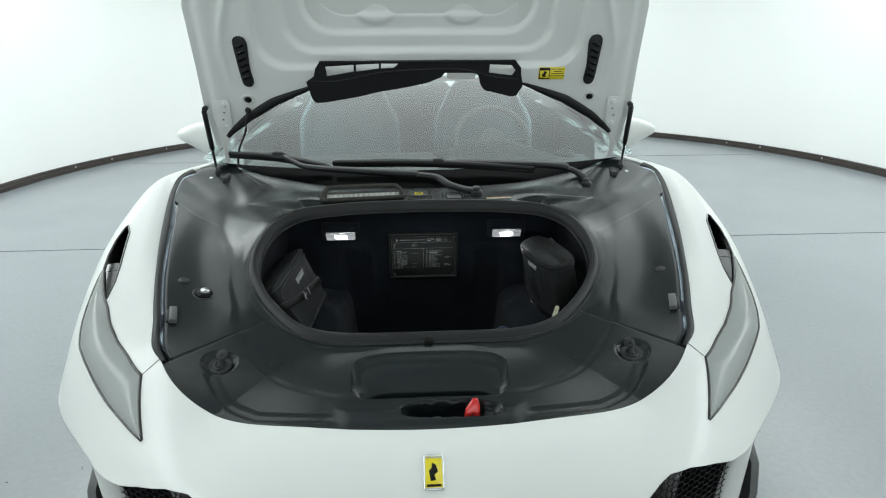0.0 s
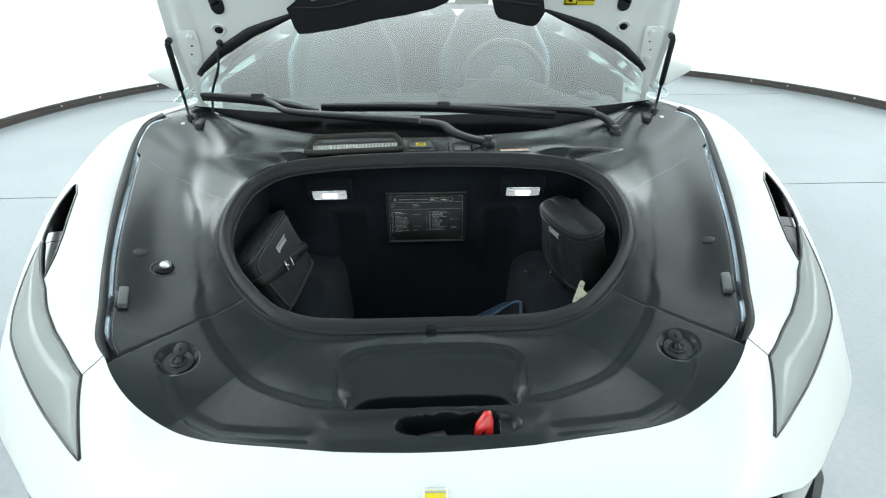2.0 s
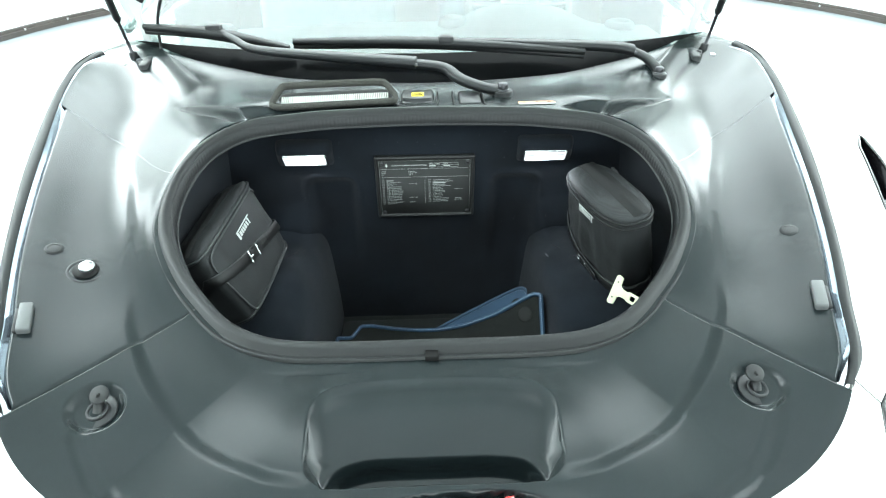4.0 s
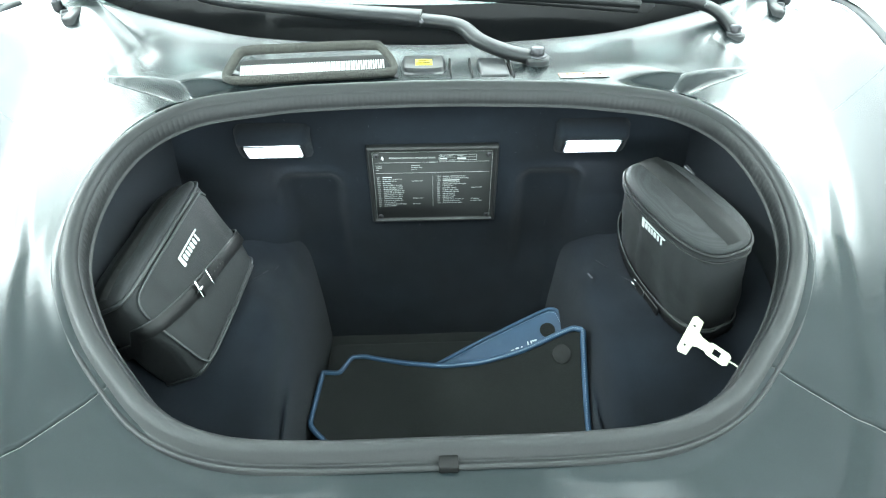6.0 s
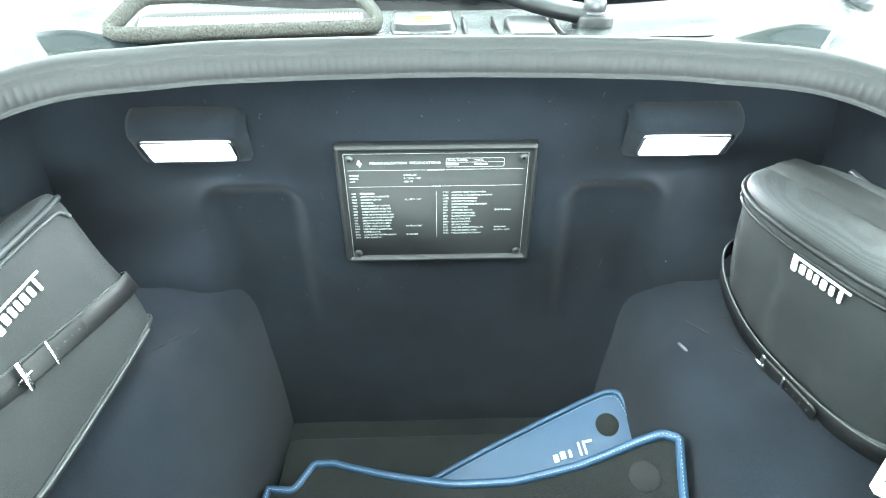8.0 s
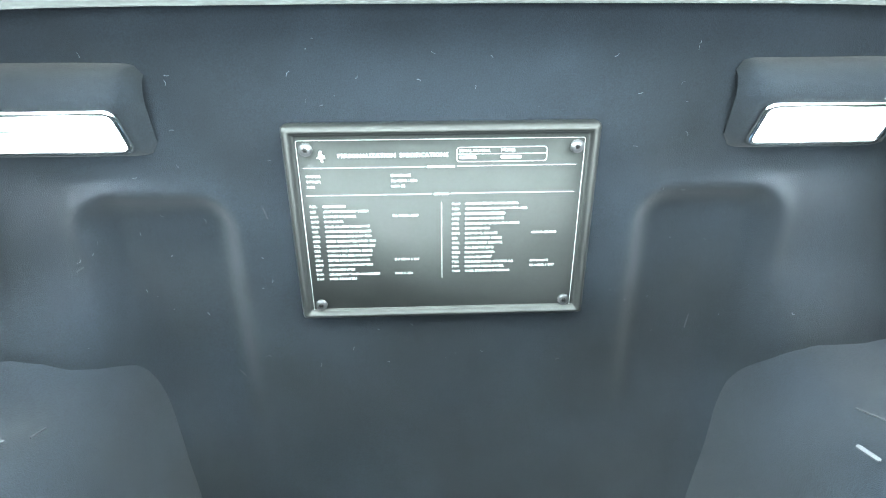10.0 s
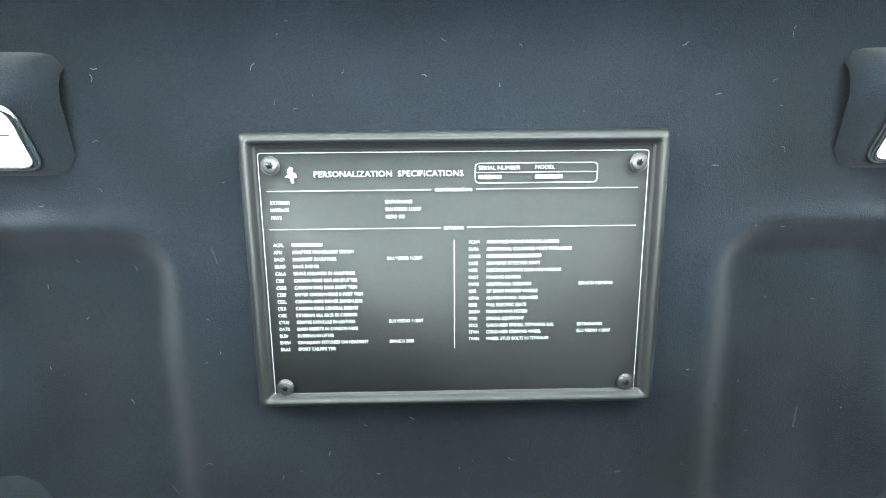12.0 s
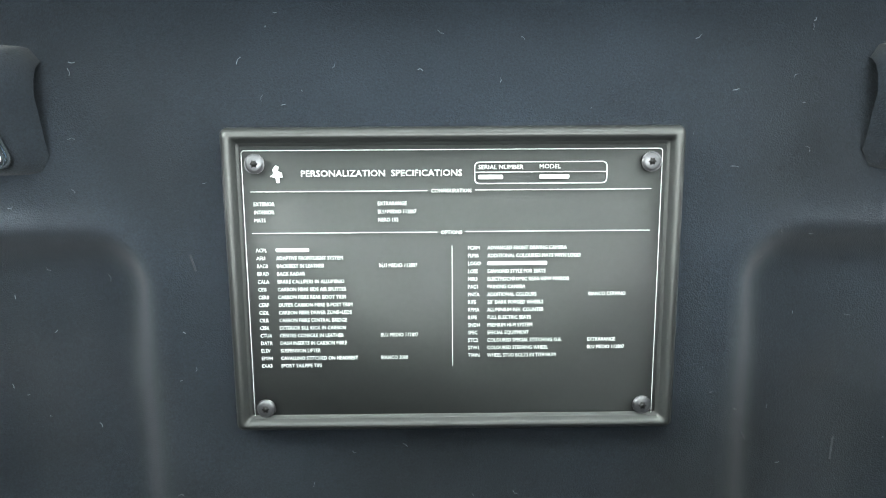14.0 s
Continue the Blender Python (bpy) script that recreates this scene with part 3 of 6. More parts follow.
def skin_mesh(side):
    bm = bmesh.new()
    rows, vals = [], []
    for v, r in skin_rows(US, [lower_end(u) for u in US], 131):
        end = np.array([0.012, 0, 0]) * (v[-1] < 4.9)
        r = [r[0] + np.array([0, 0, -0.014]), r[0] + np.array([0, 0, -0.003])] + list(r) + [r[-1] - end + np.array([0, 0.012, 0.0])]
        rows.append([bm.verts.new((p[0] * side, p[1], p[2])) for p in r])
        vals.append(v)
    for i in range(len(US) - 1):
        u = (US[i] + US[i + 1]) / 2
        near = 2.4 < u < 6.0
        for j in range(len(rows[0]) - 1):
            if near and 2 <= j <= 131:
                v = (vals[i][min(j - 2, 130)] + vals[i][min(j - 1, 130)]) / 2
                if 0.6 < v < 2.15 and any(inside(h, u, v) for h in HOLES):
                    continue
            q = (rows[i][j], rows[i + 1][j], rows[i + 1][j + 1], rows[i][j + 1])
            bm.faces.new(q if side < 0 else q[::-1])
    return bm


part("body_shell", join_halves([skin_mesh(1), skin_mesh(-1)]), PAINT, car, "glossy white painted bodywork")

for side in (1, -1):
    light = part("headlight", grid_mesh(ruled(LENS_IN, LENS_OUT, 60, 20, -0.010, 0.004, side), flip=side > 0), REFLECT, car, "slim headlight behind a clear cover")
    part("headlight_cover", grid_mesh(ruled(LENS_IN, LENS_OUT, 60, 20, 0.0015, 0.010, side), flip=side > 0), LENS, light, "clear headlight cover")
    part("gasket", tube(edge_path(LENS_IN, LENS_OUT, 60, 0.0, side), 0.0036, 8, closed=True), GLOSS, light, "black headlight gasket")
    part("inner_bezel", grid_mesh(ruled([(4.06, 1.40), (4.32, 1.485), (4.52, 1.61), (4.75, 1.73), (4.98, 1.85)], [(4.36, 2.02), (4.50, 1.99), (4.70, 1.945), (4.86, 1.91), (4.99, 1.87)], 24, 8, -0.006, 0.003, side), flip=side > 0), GLOSS, light, "gloss black inner bezel")
    vent = part("headlight_vent", grid_mesh(patch(VENT_IN, VENT_OUT, 40, 12, lambda a, b: -0.004 - 0.05 * math.sin(math.pi * b) * smooth01(0.40, 0.55, a), side), flip=side < 0), GLOSS, car, "gloss black vent over the headlight")
    part("vent_blade", grid_mesh(patch([(4.98, 1.42), (5.12, 1.42)], [(4.98, 1.84), (5.12, 1.84)], 4, 10, -0.003, side), flip=side < 0), GLOSS, vent)
    part("vent_gasket", tube(edge_path(VENT_IN, VENT_OUT, 40, -0.001, side), 0.003, 8, closed=True), GLOSS, vent)
    # corner intake: cavity, honeycomb, white guide vane and dark splitter
    rows = []
    for u in np.linspace(1.2, 3.6, 30):
        p = skin_at(u, lower_end(u) if u > 1.4 else 2.0)
        rows.append([(side * (p[0] - 0.01), p[1] + 0.075 + d * 0.3, p[2] + 0.02 - 0.4 * d) for d in np.linspace(0, 1, 8)])
    intake = part("corner_intake", grid_mesh(rows, flip=side < 0), DEEPBLACK, car, "dark corner air intake")
    cell = 0.0096
    bm = bmesh.new()
    for i in range(20):
        for j in range(15):
            cx = 0.395 + i * cell * 1.5
            f = (cx - 0.395) / 0.28
            cz = 0.585 - 0.03 * f - j * cell * 1.732 - (i % 2) * cell * 0.866
            cy = 1.130 + 0.095 * f + 0.030
            pts = [(side * (cx + cell * math.cos(a)), cy + cell * 0.34 * math.cos(a), cz + cell * math.sin(a)) for a in np.linspace(0, math.tau, 6, endpoint=False)]
            tube(pts, 0.0012, 4, closed=True, bm=bm)
    tagged(part("honeycomb", bm, PLASTIC, intake, "black honeycomb mesh"), kind="stuff")
    # upright white corner of the bumper, dark on the side towards the intake
    rows = []
    for g in np.linspace(0, 1, 14):
        z, xo, xi = 0.530 - 0.40 * g, 0.721 - 0.012 * g, 0.676 - 0.045 * g
        rows.append([(side * x, y, z) for x, y in ((xi, 1.262), (xi + 0.004, 1.252), (xi + 0.014, 1.247), (xo - 0.014, 1.249), (xo - 0.003, 1.256), (xo, 1.268), (xo + 0.006, 1.42))])
    part("guide_vane", grid_mesh(rows, flip=side < 0), PAINT, car, "white bumper guide vane")
    rows = [[(side * (0.676 - 0.045 * g - d * 0.03), 1.262 + 0.09 * d, 0.530 - 0.40 * g) for d in np.linspace(0, 1, 5)] for g in np.linspace(0, 1, 10)]
    part("vane_lining", grid_mesh(rows, flip=side > 0), PLASTIC, car, "dark lining beside the intake")
    part("splitter_fin", slab([(0, 0), (.20, 0), (.20, .28), (.12, .36), (.05, .375), (.015, .34), (.0, .27)], 0.022, Matrix(((0, 0, side, side * .742), (1, 0, 0, 1.262), (0, 1, 0, .10), (0, 0, 0, 1))), 0.007), GREYPAD, car, "dark grey splitter fin")
    # fine gap between wing and bumper
    part("panel_gap", tube([(side * q[0], q[1], q[2] + 0.0003) for q in (skin_at(3.02, v) for v in np.linspace(0.02, 0.64, 14))], 0.0007, 6), DEEPBLACK, car)

# ---- boot ----
CREST = [(0, 1.519, .680), (.16, 1.520, .680), (.26, 1.529, .683), (.335, 1.557, .695), (.393, 1.606, .716), (.448, 1.668, .747), (.489, 1.748, .784),
         (.493, 1.836, .824), (.463, 1.925, .860), (.388, 1.984, .884), (.28, 2.014, .890), (.19, 2.027, .892), (0, 2.035, .893)]


def crest_loop(n, inset=0.0, drop=0.0):
    half = [np.array(p) for p in CREST]
    loop = half + [p * np.array([-1, 1, 1]) for p in half[-2:0:-1]]
    pts = even(loop, n, closed=True)
    if inset or drop:
        c = np.array([0, 1.74, 0])
        t = np.roll(pts, -1, 0) - np.roll(pts, 1, 0)
        nrm = np.stack([-t[:, 1], t[:, 0], 0 * t[:, 0]], 1)
        nrm /= np.linalg.norm(nrm, axis=1)[:, None]
        pts = pts + nrm * inset
        pts[:, 2] -= drop
    return pts


loops = [crest_loop(180, i, d) for i, d in ((-0.027, 0.030), (-0.0262, 0.016), (-0.0245, 0.0135), (-0.0215, 0.0140), (-0.0190, 0.0165), (-0.0160, 0.0150), (-0.0120, 0.004), (-0.004, 0.0), (0.003, 0.001), (0.0075, 0.006), (0.008, 0.012))]
part("boot_seal", grid_mesh([list(l) for l in loops], close_v=True), RUBBER, car, "hollow black rubber boot seal")
# ribbed flange inside the seal
rows = []
for k, (i, d) in enumerate(((0.006, 0.010), (0.0085, 0.0115), (0.010, 0.014), (0.0115, 0.020), (0.012, 0.033), (0.0115, 0.036), (0.015, 0.038))):
    l = crest_loop(900, i, d)
    if k in (3, 4):
        j = crest_loop(900, i + 0.0011, d)
        l[::3] = j[::3]
    rows.append(list(l))
part("seal_lip", grid_mesh(rows, close_v=True), RUBBER, car, "ribbed inner lip of the seal")


def back_y(z):
    return 2.0445 + 0.01 * (z - 0.70)


def back_relief(x, z):
    """Pockets pressed into the rear wall of the boot."""
    ax = abs(x + 0.008)
    r = math.hypot(max(abs(ax - 0.2215) - 0.030, 0.0), max(z - 0.690, 0.0)) - 0.022
    m = (1 - smooth01(-0.014, 0.014, r)) * smooth01(0.44, 0.58, z)
    ridge = 0.0032 * math.exp(-((r - 0.012) / 0.008) ** 2) * smooth01(0.62, 0.70, z)
    # ledge that runs out from under the pocket to the housing, with slack folds in the felt
    fold = 0.030 * smooth01(0.235, 0.31, ax) * (1 - smooth01(0.575, 0.665, z))
    slack = 0.0022 * noise.noise(Vector((x * 13, z * 9, 2.0))) + 0.0010 * noise.noise(Vector((x * 34, z * 21, 7.0)))
    return 0.014 * m - ridge - fold + slack * (1 - smooth01(0.60, 0.70, z) * (1 - smooth01(0.10, 0.16, ax)))


rows = []
for z in np.linspace(0.26, 0.868, 135):
    wide = float(np.interp(z, [0.7, 0.80, 0.868], [0.53, 0.50, 0.40]))
    rows.append([(x, back_y(z) + back_relief(x, z), z) for x in np.linspace(-wide, wide, 213)])
part("boot_rear_wall", grid_mesh(rows, flip=True), FELT, car, "dark navy felt boot lining")
# wall under the seal, front and sides
path = [np.array(p) for p in CREST[:8]] + [np.array((.480, 1.93, .862)), np.array((.470, 2.00, .862)), np.array((.450, 2.055, .862))]
path = even(path, 60)
path = np.vstack([(path * np.array([-1, 1, 1]))[:0:-1], path])
rows = []
for k in range(14):
    r = []
    for p in path:
        top = p[2] - 0.022
        z = top + (0.27 - top) * k / 13
        r.append((p[0] * (1 + 0.03 * smooth01(0, 3, k)), p[1] + 0.012 * (1 - smooth01(1.55, 1.7, p[1])), z))
    rows.append(r)
part("boot_side_wall", grid_mesh(rows), FELT, car, "dark navy felt boot lining")
# housings beside the well, with rounded shoulders
for side in (1, -1):
    rows = []
    for y in np.linspace(1.50, 2.06, 44):
        t = (y - 1.5) / 0.55
        xin = 0.262 + 0.006 * math.sin(5 * t)
        ztop = max(0.44, 0.577 - 2.6 * min(0.0, y - 1.85) ** 2) + 0.018 * smooth01(1.955, 2.06, y) ** 2
        prof = [(xin - 0.012, 0.27), (xin - 0.010, 0.36), (xin - 0.006, 0.44), (xin, ztop - 0.085), (xin + 0.009, ztop - 0.044), (xin + 0.026, ztop - 0.015),
                (xin + 0.055, ztop), (0.40, ztop + 0.012), (0.46, ztop + 0.040), (0.495, ztop + 0.12)]
        prof = spline(prof, 34)
        rows.append([(side * x, y, z + 0.009 * noise.noise(Vector((x * 15, y * 13, side * 4.0))) + 0.003 * noise.noise(Vector((x * 40, y * 36, side * 9.0)))) for x, z in prof])
    part("boot_side_bin", grid_mesh(rows, flip=side > 0), FELT, car, "felt-covered housing beside the boot well")
bm = grid_mesh([[(x, y, 0.285) for x in np.linspace(-0.36, 0.36, 9)] for y in np.linspace(1.5, 2.05, 7)], flip=True)
part("boot_floor", bm, CARPET, car, "black carpeted boot floor")

# boot lamps
for x0 in (0.279, -0.282):
    m = frame_of((x0, back_y(0.79) - 0.001, 0.790), (1, 0, 0), (0, 0.01, 1))
    rows = []
    for k in range(25):
        a = -1 + k / 12
        e = max(0.02, (1 - abs(a) ** 12)) ** 0.35
        prof = [(.029, -.002), (.0275, .005), (.023, .016), (.015, .0235), (.006, .0265), (.000, .0255), (-.004, .022), (-.029, .0075), (-.036, .003), (-.038, -.002)]
        rows.append([m @ Vector((0.0655 * a, y * (0.6 + 0.4 * e), z * e)) for y, z in prof])
    lamp = part("boot_lamp", grid_mesh(rows, flip=True), FELT, car, "felt-covered lamp pod, lit")
    mm = m @ pose(0, -0.0165, 0.0145, rx=30)
    part("bezel", tube([mm @ Vector((x, y, 0.0016)) for x, y in round_rect(0.101, 0.035, 0.006)], 0.0024, 8, closed=True, up=mm.to_3x3() @ Vector((0, 0, 1))), CHROME, lamp, "bright metal lamp bezel")
    part("lamp_housing", box(0.106, 0.039, 0.012, mm @ pose(0, 0, -0.0062), 0.002), FELT, lamp)
    part("lens", slab(round_rect(0.098, 0.032, 0.004), 0.0014, mm, 0.0004), LAMPRIM, lamp, "glowing lamp lens")
    part("bulb", slab(round_rect(0.040, 0.013, 0.004, 4, 0, -0.003), 0.0022, mm), LAMP, lamp, "bright lamp bulb")
    for dx in (-0.034, 0.034):
        part("lens_rib", box(0.020, 0.0016, 0.001, mm @ pose(dx, 0.002, 0.0016), 0.0003), STEEL, lamp)

# ---- bonnet ----
LEANANG = radians(70)
HM = Matrix(((1, 0, 0, 0), (0, -math.cos(LEANANG), -math.sin(LEANANG), 2.5), (0, math.sin(LEANANG), -math.cos(LEANANG), .93), (0, 0, 0, 1)))


def on_hood(x, s, d=0.0):
    """A point on the open bonnet's underside: x across, s up from the hinge, d out towards the boot."""
    return HM @ Vector((x, s, d))


HOODW = [(0.06, 0.80), (0.12, 0.805), (0.25, 0.812), (0.41, 0.80), (0.61, 0.79), (0.8, 0.745), (0.95, 0.70), (1.08, 0.64), (1.18, 0.52), (1.24, 0.30), (1.262, 0.12)]


def hood_half(s):
    return float(np.interp(s, [a for a, _ in HOODW], [b for _, b in HOODW]))


def hood_low(x):
    ax = abs(x)
    return float(np.interp(ax, [0, .2, .39, .55, .66, .74, .77, .80], [.385, .37, .332, .272, .208, .145, .11, .075]))


def hood_top(x):
    return float(np.interp(abs(x), [0, .12, .30, .52, .64, .70, .745, .79], [1.265, 1.262, 1.24, 1.18, 1.08, .95, .80, .61]))


def hood_relief(x, s):
    """Pressed steps, side ribs and edge fold of the bonnet's inner panel."""
    ax = abs(x)
    d = 0.0
    for half, low, deep in ((0.575, 0.402, .022), (0.475, 0.452, .020), (0.405, 0.510, .018), (0.35, 0.570, .014)):
        # rounded-rectangle steps that go into the panel
        q = max(ax - half + 0.10, 0), max(low + 0.10 - s, 0)
        r = math.hypot(*q) - 0.10
        d -= deep * (1 - smooth01(-0.010, 0.010, r))
    # two round bosses between the steps
    r = math.hypot((ax - 0.155) / 0.075, (s - 0.57) / 0.045)
    d += 0.011 * (1 - smooth01(0.55, 1.0, r))
    # shallow windows
    for cx in (0, 0.32):
        q = max(abs(ax - cx) - 0.07, 0), max(abs(s - 0.645) - 0.02, 0)
        d -= 0.006 * (1 - smooth01(0.004, 0.012, math.hypot(*q)))
    # rib along each side
    c = 0.70 - 0.10 * smooth01(0.45, 0.8, s)
    d += 0.010 * math.exp(-((ax - c) / 0.016) ** 2) * smooth01(0.30, 0.5, s)
    # outer fold
    edge = hood_half(s) - ax
    d += 0.006 * (1 - smooth01(0.0, 0.03, edge)) + 0.010 * smooth01(0.10, 0.05, edge) * smooth01(0.02, 0.05, edge)
    return d


def hood_grid(nx, ns, fn, shrink=0.0):
    rows = []
    for j in range(ns + 1):
        g = j / ns
        row = []
        for i in range(nx + 1):
            a = -1 + 2 * i / nx
            x = a * 0.80
            for _ in range(3):
                lo, hi = hood_low(x), hood_top(x)
                s = lo + (hi - lo) * g
                x = a * hood_half(s)
            row.append(on_hood(x, s, fn(x, s)))
        rows.append(row)
    return rows


hood = part("bonnet", bmesh.new(), PAINT_IN, car, "white bonnet standing open, stamped inner panel")
inner_rows = hood_grid(240, 170, hood_relief)
outer_rows = hood_grid(60, 40, lambda x, s: -0.035 - 0.03 * (1 - (x / 0.85) ** 2))
part("inner_panel", grid_mesh(inner_rows), PAINT_IN, hood, "white stamped inner panel")
part("outer_skin", grid_mesh(outer_rows, flip=True), PAINT, hood, "white outer bonnet skin")
# folded rim between the two
rim_in = [on_hood(x, hood_low(x), hood_relief(x, hood_low(x))) for x in np.linspace(-0.79, 0.79, 80)]
rim_out = [on_hood(x, hood_low(x), -0.04) for x in np.linspace(-0.79, 0.79, 80)]
part("rear_rim", grid_mesh([rim_in, rim_out]), PAINT_IN, hood)
for side in (1, -1):
    ss = np.linspace(0.07, 1.25, 60)
    part("side_rim", grid_mesh([[on_hood(side * hood_half(s), s, 0.006) for s in ss], [on_hood(side * (hood_half(s) + 0.004), s, -0.012) for s in ss], [on_hood(side * hood_half(s), s, -0.05) for s in ss]], flip=side < 0), PAINT, hood)
    # louvred vent
    outline = [(side * (0.630 + x), 0.424 + 1.04 * y) for x, y in
               [(-.016, -.082), (-.022, -.066), (-.019, -.02), (-.023, .03), (-.026, .06), (-.020, .080), (0, .087), (.018, .080), (.023, .06), (.022, .0), (.020, -.05), (.016, -.078), (0, -.088)]]
    outline = [tuple(p) for p in even(outline, 40, closed=True)]
    vent = part("bonnet_vent", slab(outline, 0.006, HM @ pose(0, 0, 0.002), 0.002), PLASTIC, hood, "black louvred bonnet vent")
    for k in range(6):
        part("louvre", box(0.030, 0.011, 0.003, HM @ pose(side * 0.630, 0.368 + 0.0225 * k, 0.0095, rx=25, rz=-side * 24), 0.001), GLOSS, vent)
    # no opening is cut: a black disc paints the hole's dark inside
    part("grommet_hole", rod(0.013, 0.003, HM @ pose(side * 0.645, 0.283, 0.001) @ Matrix.Diagonal((1, 0.8, 1, 1)), 24), DEEPBLACK, hood, "black disc for the shade in a round hole")
    part("hole_rim", tube([HM @ Vector((side * 0.645 + 0.019 * math.cos(a), 0.283 + 0.017 * math.sin(a), 0.001)) for a in np.linspace(0, math.tau, 24, endpoint=False)], 0.006, 8, closed=True, flat=0.5), PAINT_IN, hood)
    # hinge arm plate with bolts
    arm = [(.768, .02), (.764, .09), (.733, .165), (.722, .19), (.716, .27), (.722, .284), (.768, .286), (.778, .276), (.786, .21), (.781, .15), (.783, .09), (.788, .02)]
    hinge = part("hinge_arm", slab([(side * x, s) for x, s in arm], 0.005, HM @ pose(0, 0, 0.005), 0.0015), PAINT_IN, hood, "white hinge arm with bolts")
    for x, s in ((.748, .178), (.738, .266)):
        part("bolt", rod(0.0115, 0.008, HM @ pose(side * x, s, 0.010), 6, 0.002), PAINT_IN, hinge)
        # black dot painted for the shade in the bolt hole
        part("bolt_hole", rod(0.003, 0.0006, HM @ pose(side * (x + 0.004), s + (0.03 if s < 0.2 else -0.03), 0.0102), 12), DEEPBLACK, hinge)
    # rubber weather strip along the rear edge
    xs = [side * x for x in np.linspace(0.752, 0.36, 30)]
    rad = [0.003 + 0.014 * math.sin(math.pi * min(1, 0.15 + k / 34)) for k in range(30)]
    part("weather_strip", tube([on_hood(x, hood_low(x) + 0.004, 0.008) for x in xs], rad, 10, flat=0.45, up=HM.to_3x3() @ Vector((0, 0, 1))), RUBBER, hood, "black rubber weather strip")
    # gas strut
    a, b = Vector((side * 0.822, 2.470, 0.905)), on_hood(side * 0.800, 0.262, 0.045)
    strut = part("gas_strut", tube([a, a.lerp(b, 0.45)], 0.0045, 10), DARKSTEEL, hood, "black gas strut, extended")
    part("cylinder", tube([a.lerp(b, 0.40), a.lerp(b, 0.42), a.lerp(b, 0.98), b], [0.006, 0.0095, 0.0095, 0.007], 14), PLASTIC, strut)
    part("ball_joint", rod(0.011, 0.03, Matrix.Translation(a - Vector((0, 0, 0.015))), 14, 0.004), PLASTIC, strut)
    part("ball_joint", rod(0.010, 0.02, HM @ pose(side * 0.800, 0.262, 0.02), 14, 0.003), PLASTIC, strut)
# check link
p = [on_hood(-0.652, 0.245, 0.012), on_hood(-0.658, 0.225, 0.03), on_hood(-0.672, 0.17, 0.035), on_hood(-0.715, 0.09, 0.03), Vector((-0.735, 2.46, 0.93))]
link = part("check_link", tube(even(p, 24), 0.004, 8), PLASTIC, hood, "thin black check link")
part("knob", rod(0.010, 0.014, HM @ pose(-0.652, 0.245, 0.004), 14, 0.003), PLASTIC, link)
# yellow warning label
lab = part("warning_label", slab(round_rect(0.096, 0.046, 0.002, 2, 0.479, 0.364), 0.0012, HM @ pose(0.007, 0.0105, 0.002)), YELLOW, hood, "yellow printed warning label")
part("dark_print", slab(round_rect(0.040, 0.042, 0.001, 2, 0.452, 0.364), 0.0003, HM @ pose(0.007, 0.0105, 0.0034)), DEEPBLACK, lab)
part("print_field", slab(round_rect(0.034, 0.028, 0.001, 2, 0.452, 0.361), 0.0003, HM @ pose(0.007, 0.0105, 0.0038)), YELLOW, lab)
part("emblem", slab([(0.445, 0.352), (0.459, 0.352), (0.455, 0.360), (0.461, 0.368), (0.451, 0.374), (0.448, 0.364), (0.443, 0.362)], 0.0003, HM @ pose(0.007, 0.0105, 0.0042)), DEEPBLACK, lab)
for k, w in enumerate((0.05, 0.03, 0.044, 0.052)):
    part("print_bar", slab(round_rect(w, 0.0025, 0.0006, 1, 0.500, 0.380 - 0.0085 * k), 0.0002, HM @ pose(0.007, 0.0105, 0.0034)), DEEPBLACK, lab)
# plastic air guide along the bonnet's rear edge, with open windows


def slab_holes(outline, holes, thick, m):
    own = bmesh.new()
    for ring in (outline, *holes):
        vs = [own.verts.new((x, y, 0)) for x, y in ring]
        for i in range(len(vs)):
            own.edges.new((vs[i], vs[(i + 1) % len(vs)]))
    bmesh.ops.triangle_fill(own, use_beauty=True, use_dissolve=False, edges=own.edges[:], normal=(0, 0, 1))
    top = bmesh.ops.extrude_face_region(own, geom=own.faces[:])
    bmesh.ops.translate(own, vec=(0, 0, thick), verts=[v for v in top["geom"] if isinstance(v, bmesh.types.BMVert)])
    bmesh.ops.recalc_face_normals(own, faces=own.faces[:])
    bmesh.ops.transform(own, matrix=m, verts=own.verts)
    return own


GUIDE = [(-.362, .418), (-.381, .393), (-.391, .363), (-.421, .342), (-.408, .28), (-.400, .266), (-.392, .262), (-.36, .264), (-.263, .279), (-.143, .306), (-.058, .319),
         (.024, .337), (.071, .356), (.085, .373), (.204, .372), (.211, .355), (.217, .33), (.233, .306), (.332, .281), (.348, .281), (.359, .287), (.378, .324), (.367, .365), (.364, .39), (.341, .418)]
WINDOWS = [[(-.345, .399), (-.243, .405), (-.245, .379), (-.343, .363)], [(-.236, .405), (-.153, .409), (-.153, .39), (-.236, .379)], [(-.145, .409), (-.082, .408), (-.1, .392), (-.146, .39)],
           [(.249, .403), (.328, .4), (.345, .38), (.333, .361), (.247, .372)]]
guide = part("air_guide", slab_holes(GUIDE, WINDOWS, 0.004, HM @ pose(0.003, 0.0105, 0.010)), PLASTIC, hood, "black plastic air guide with open windows", smooth=False)
part("guide_rib", tube([HM @ Vector((x, 0.4265, 0.014)) for x in np.linspace(-.36, .34, 12)], 0.004, 8), PLASTIC, guide)
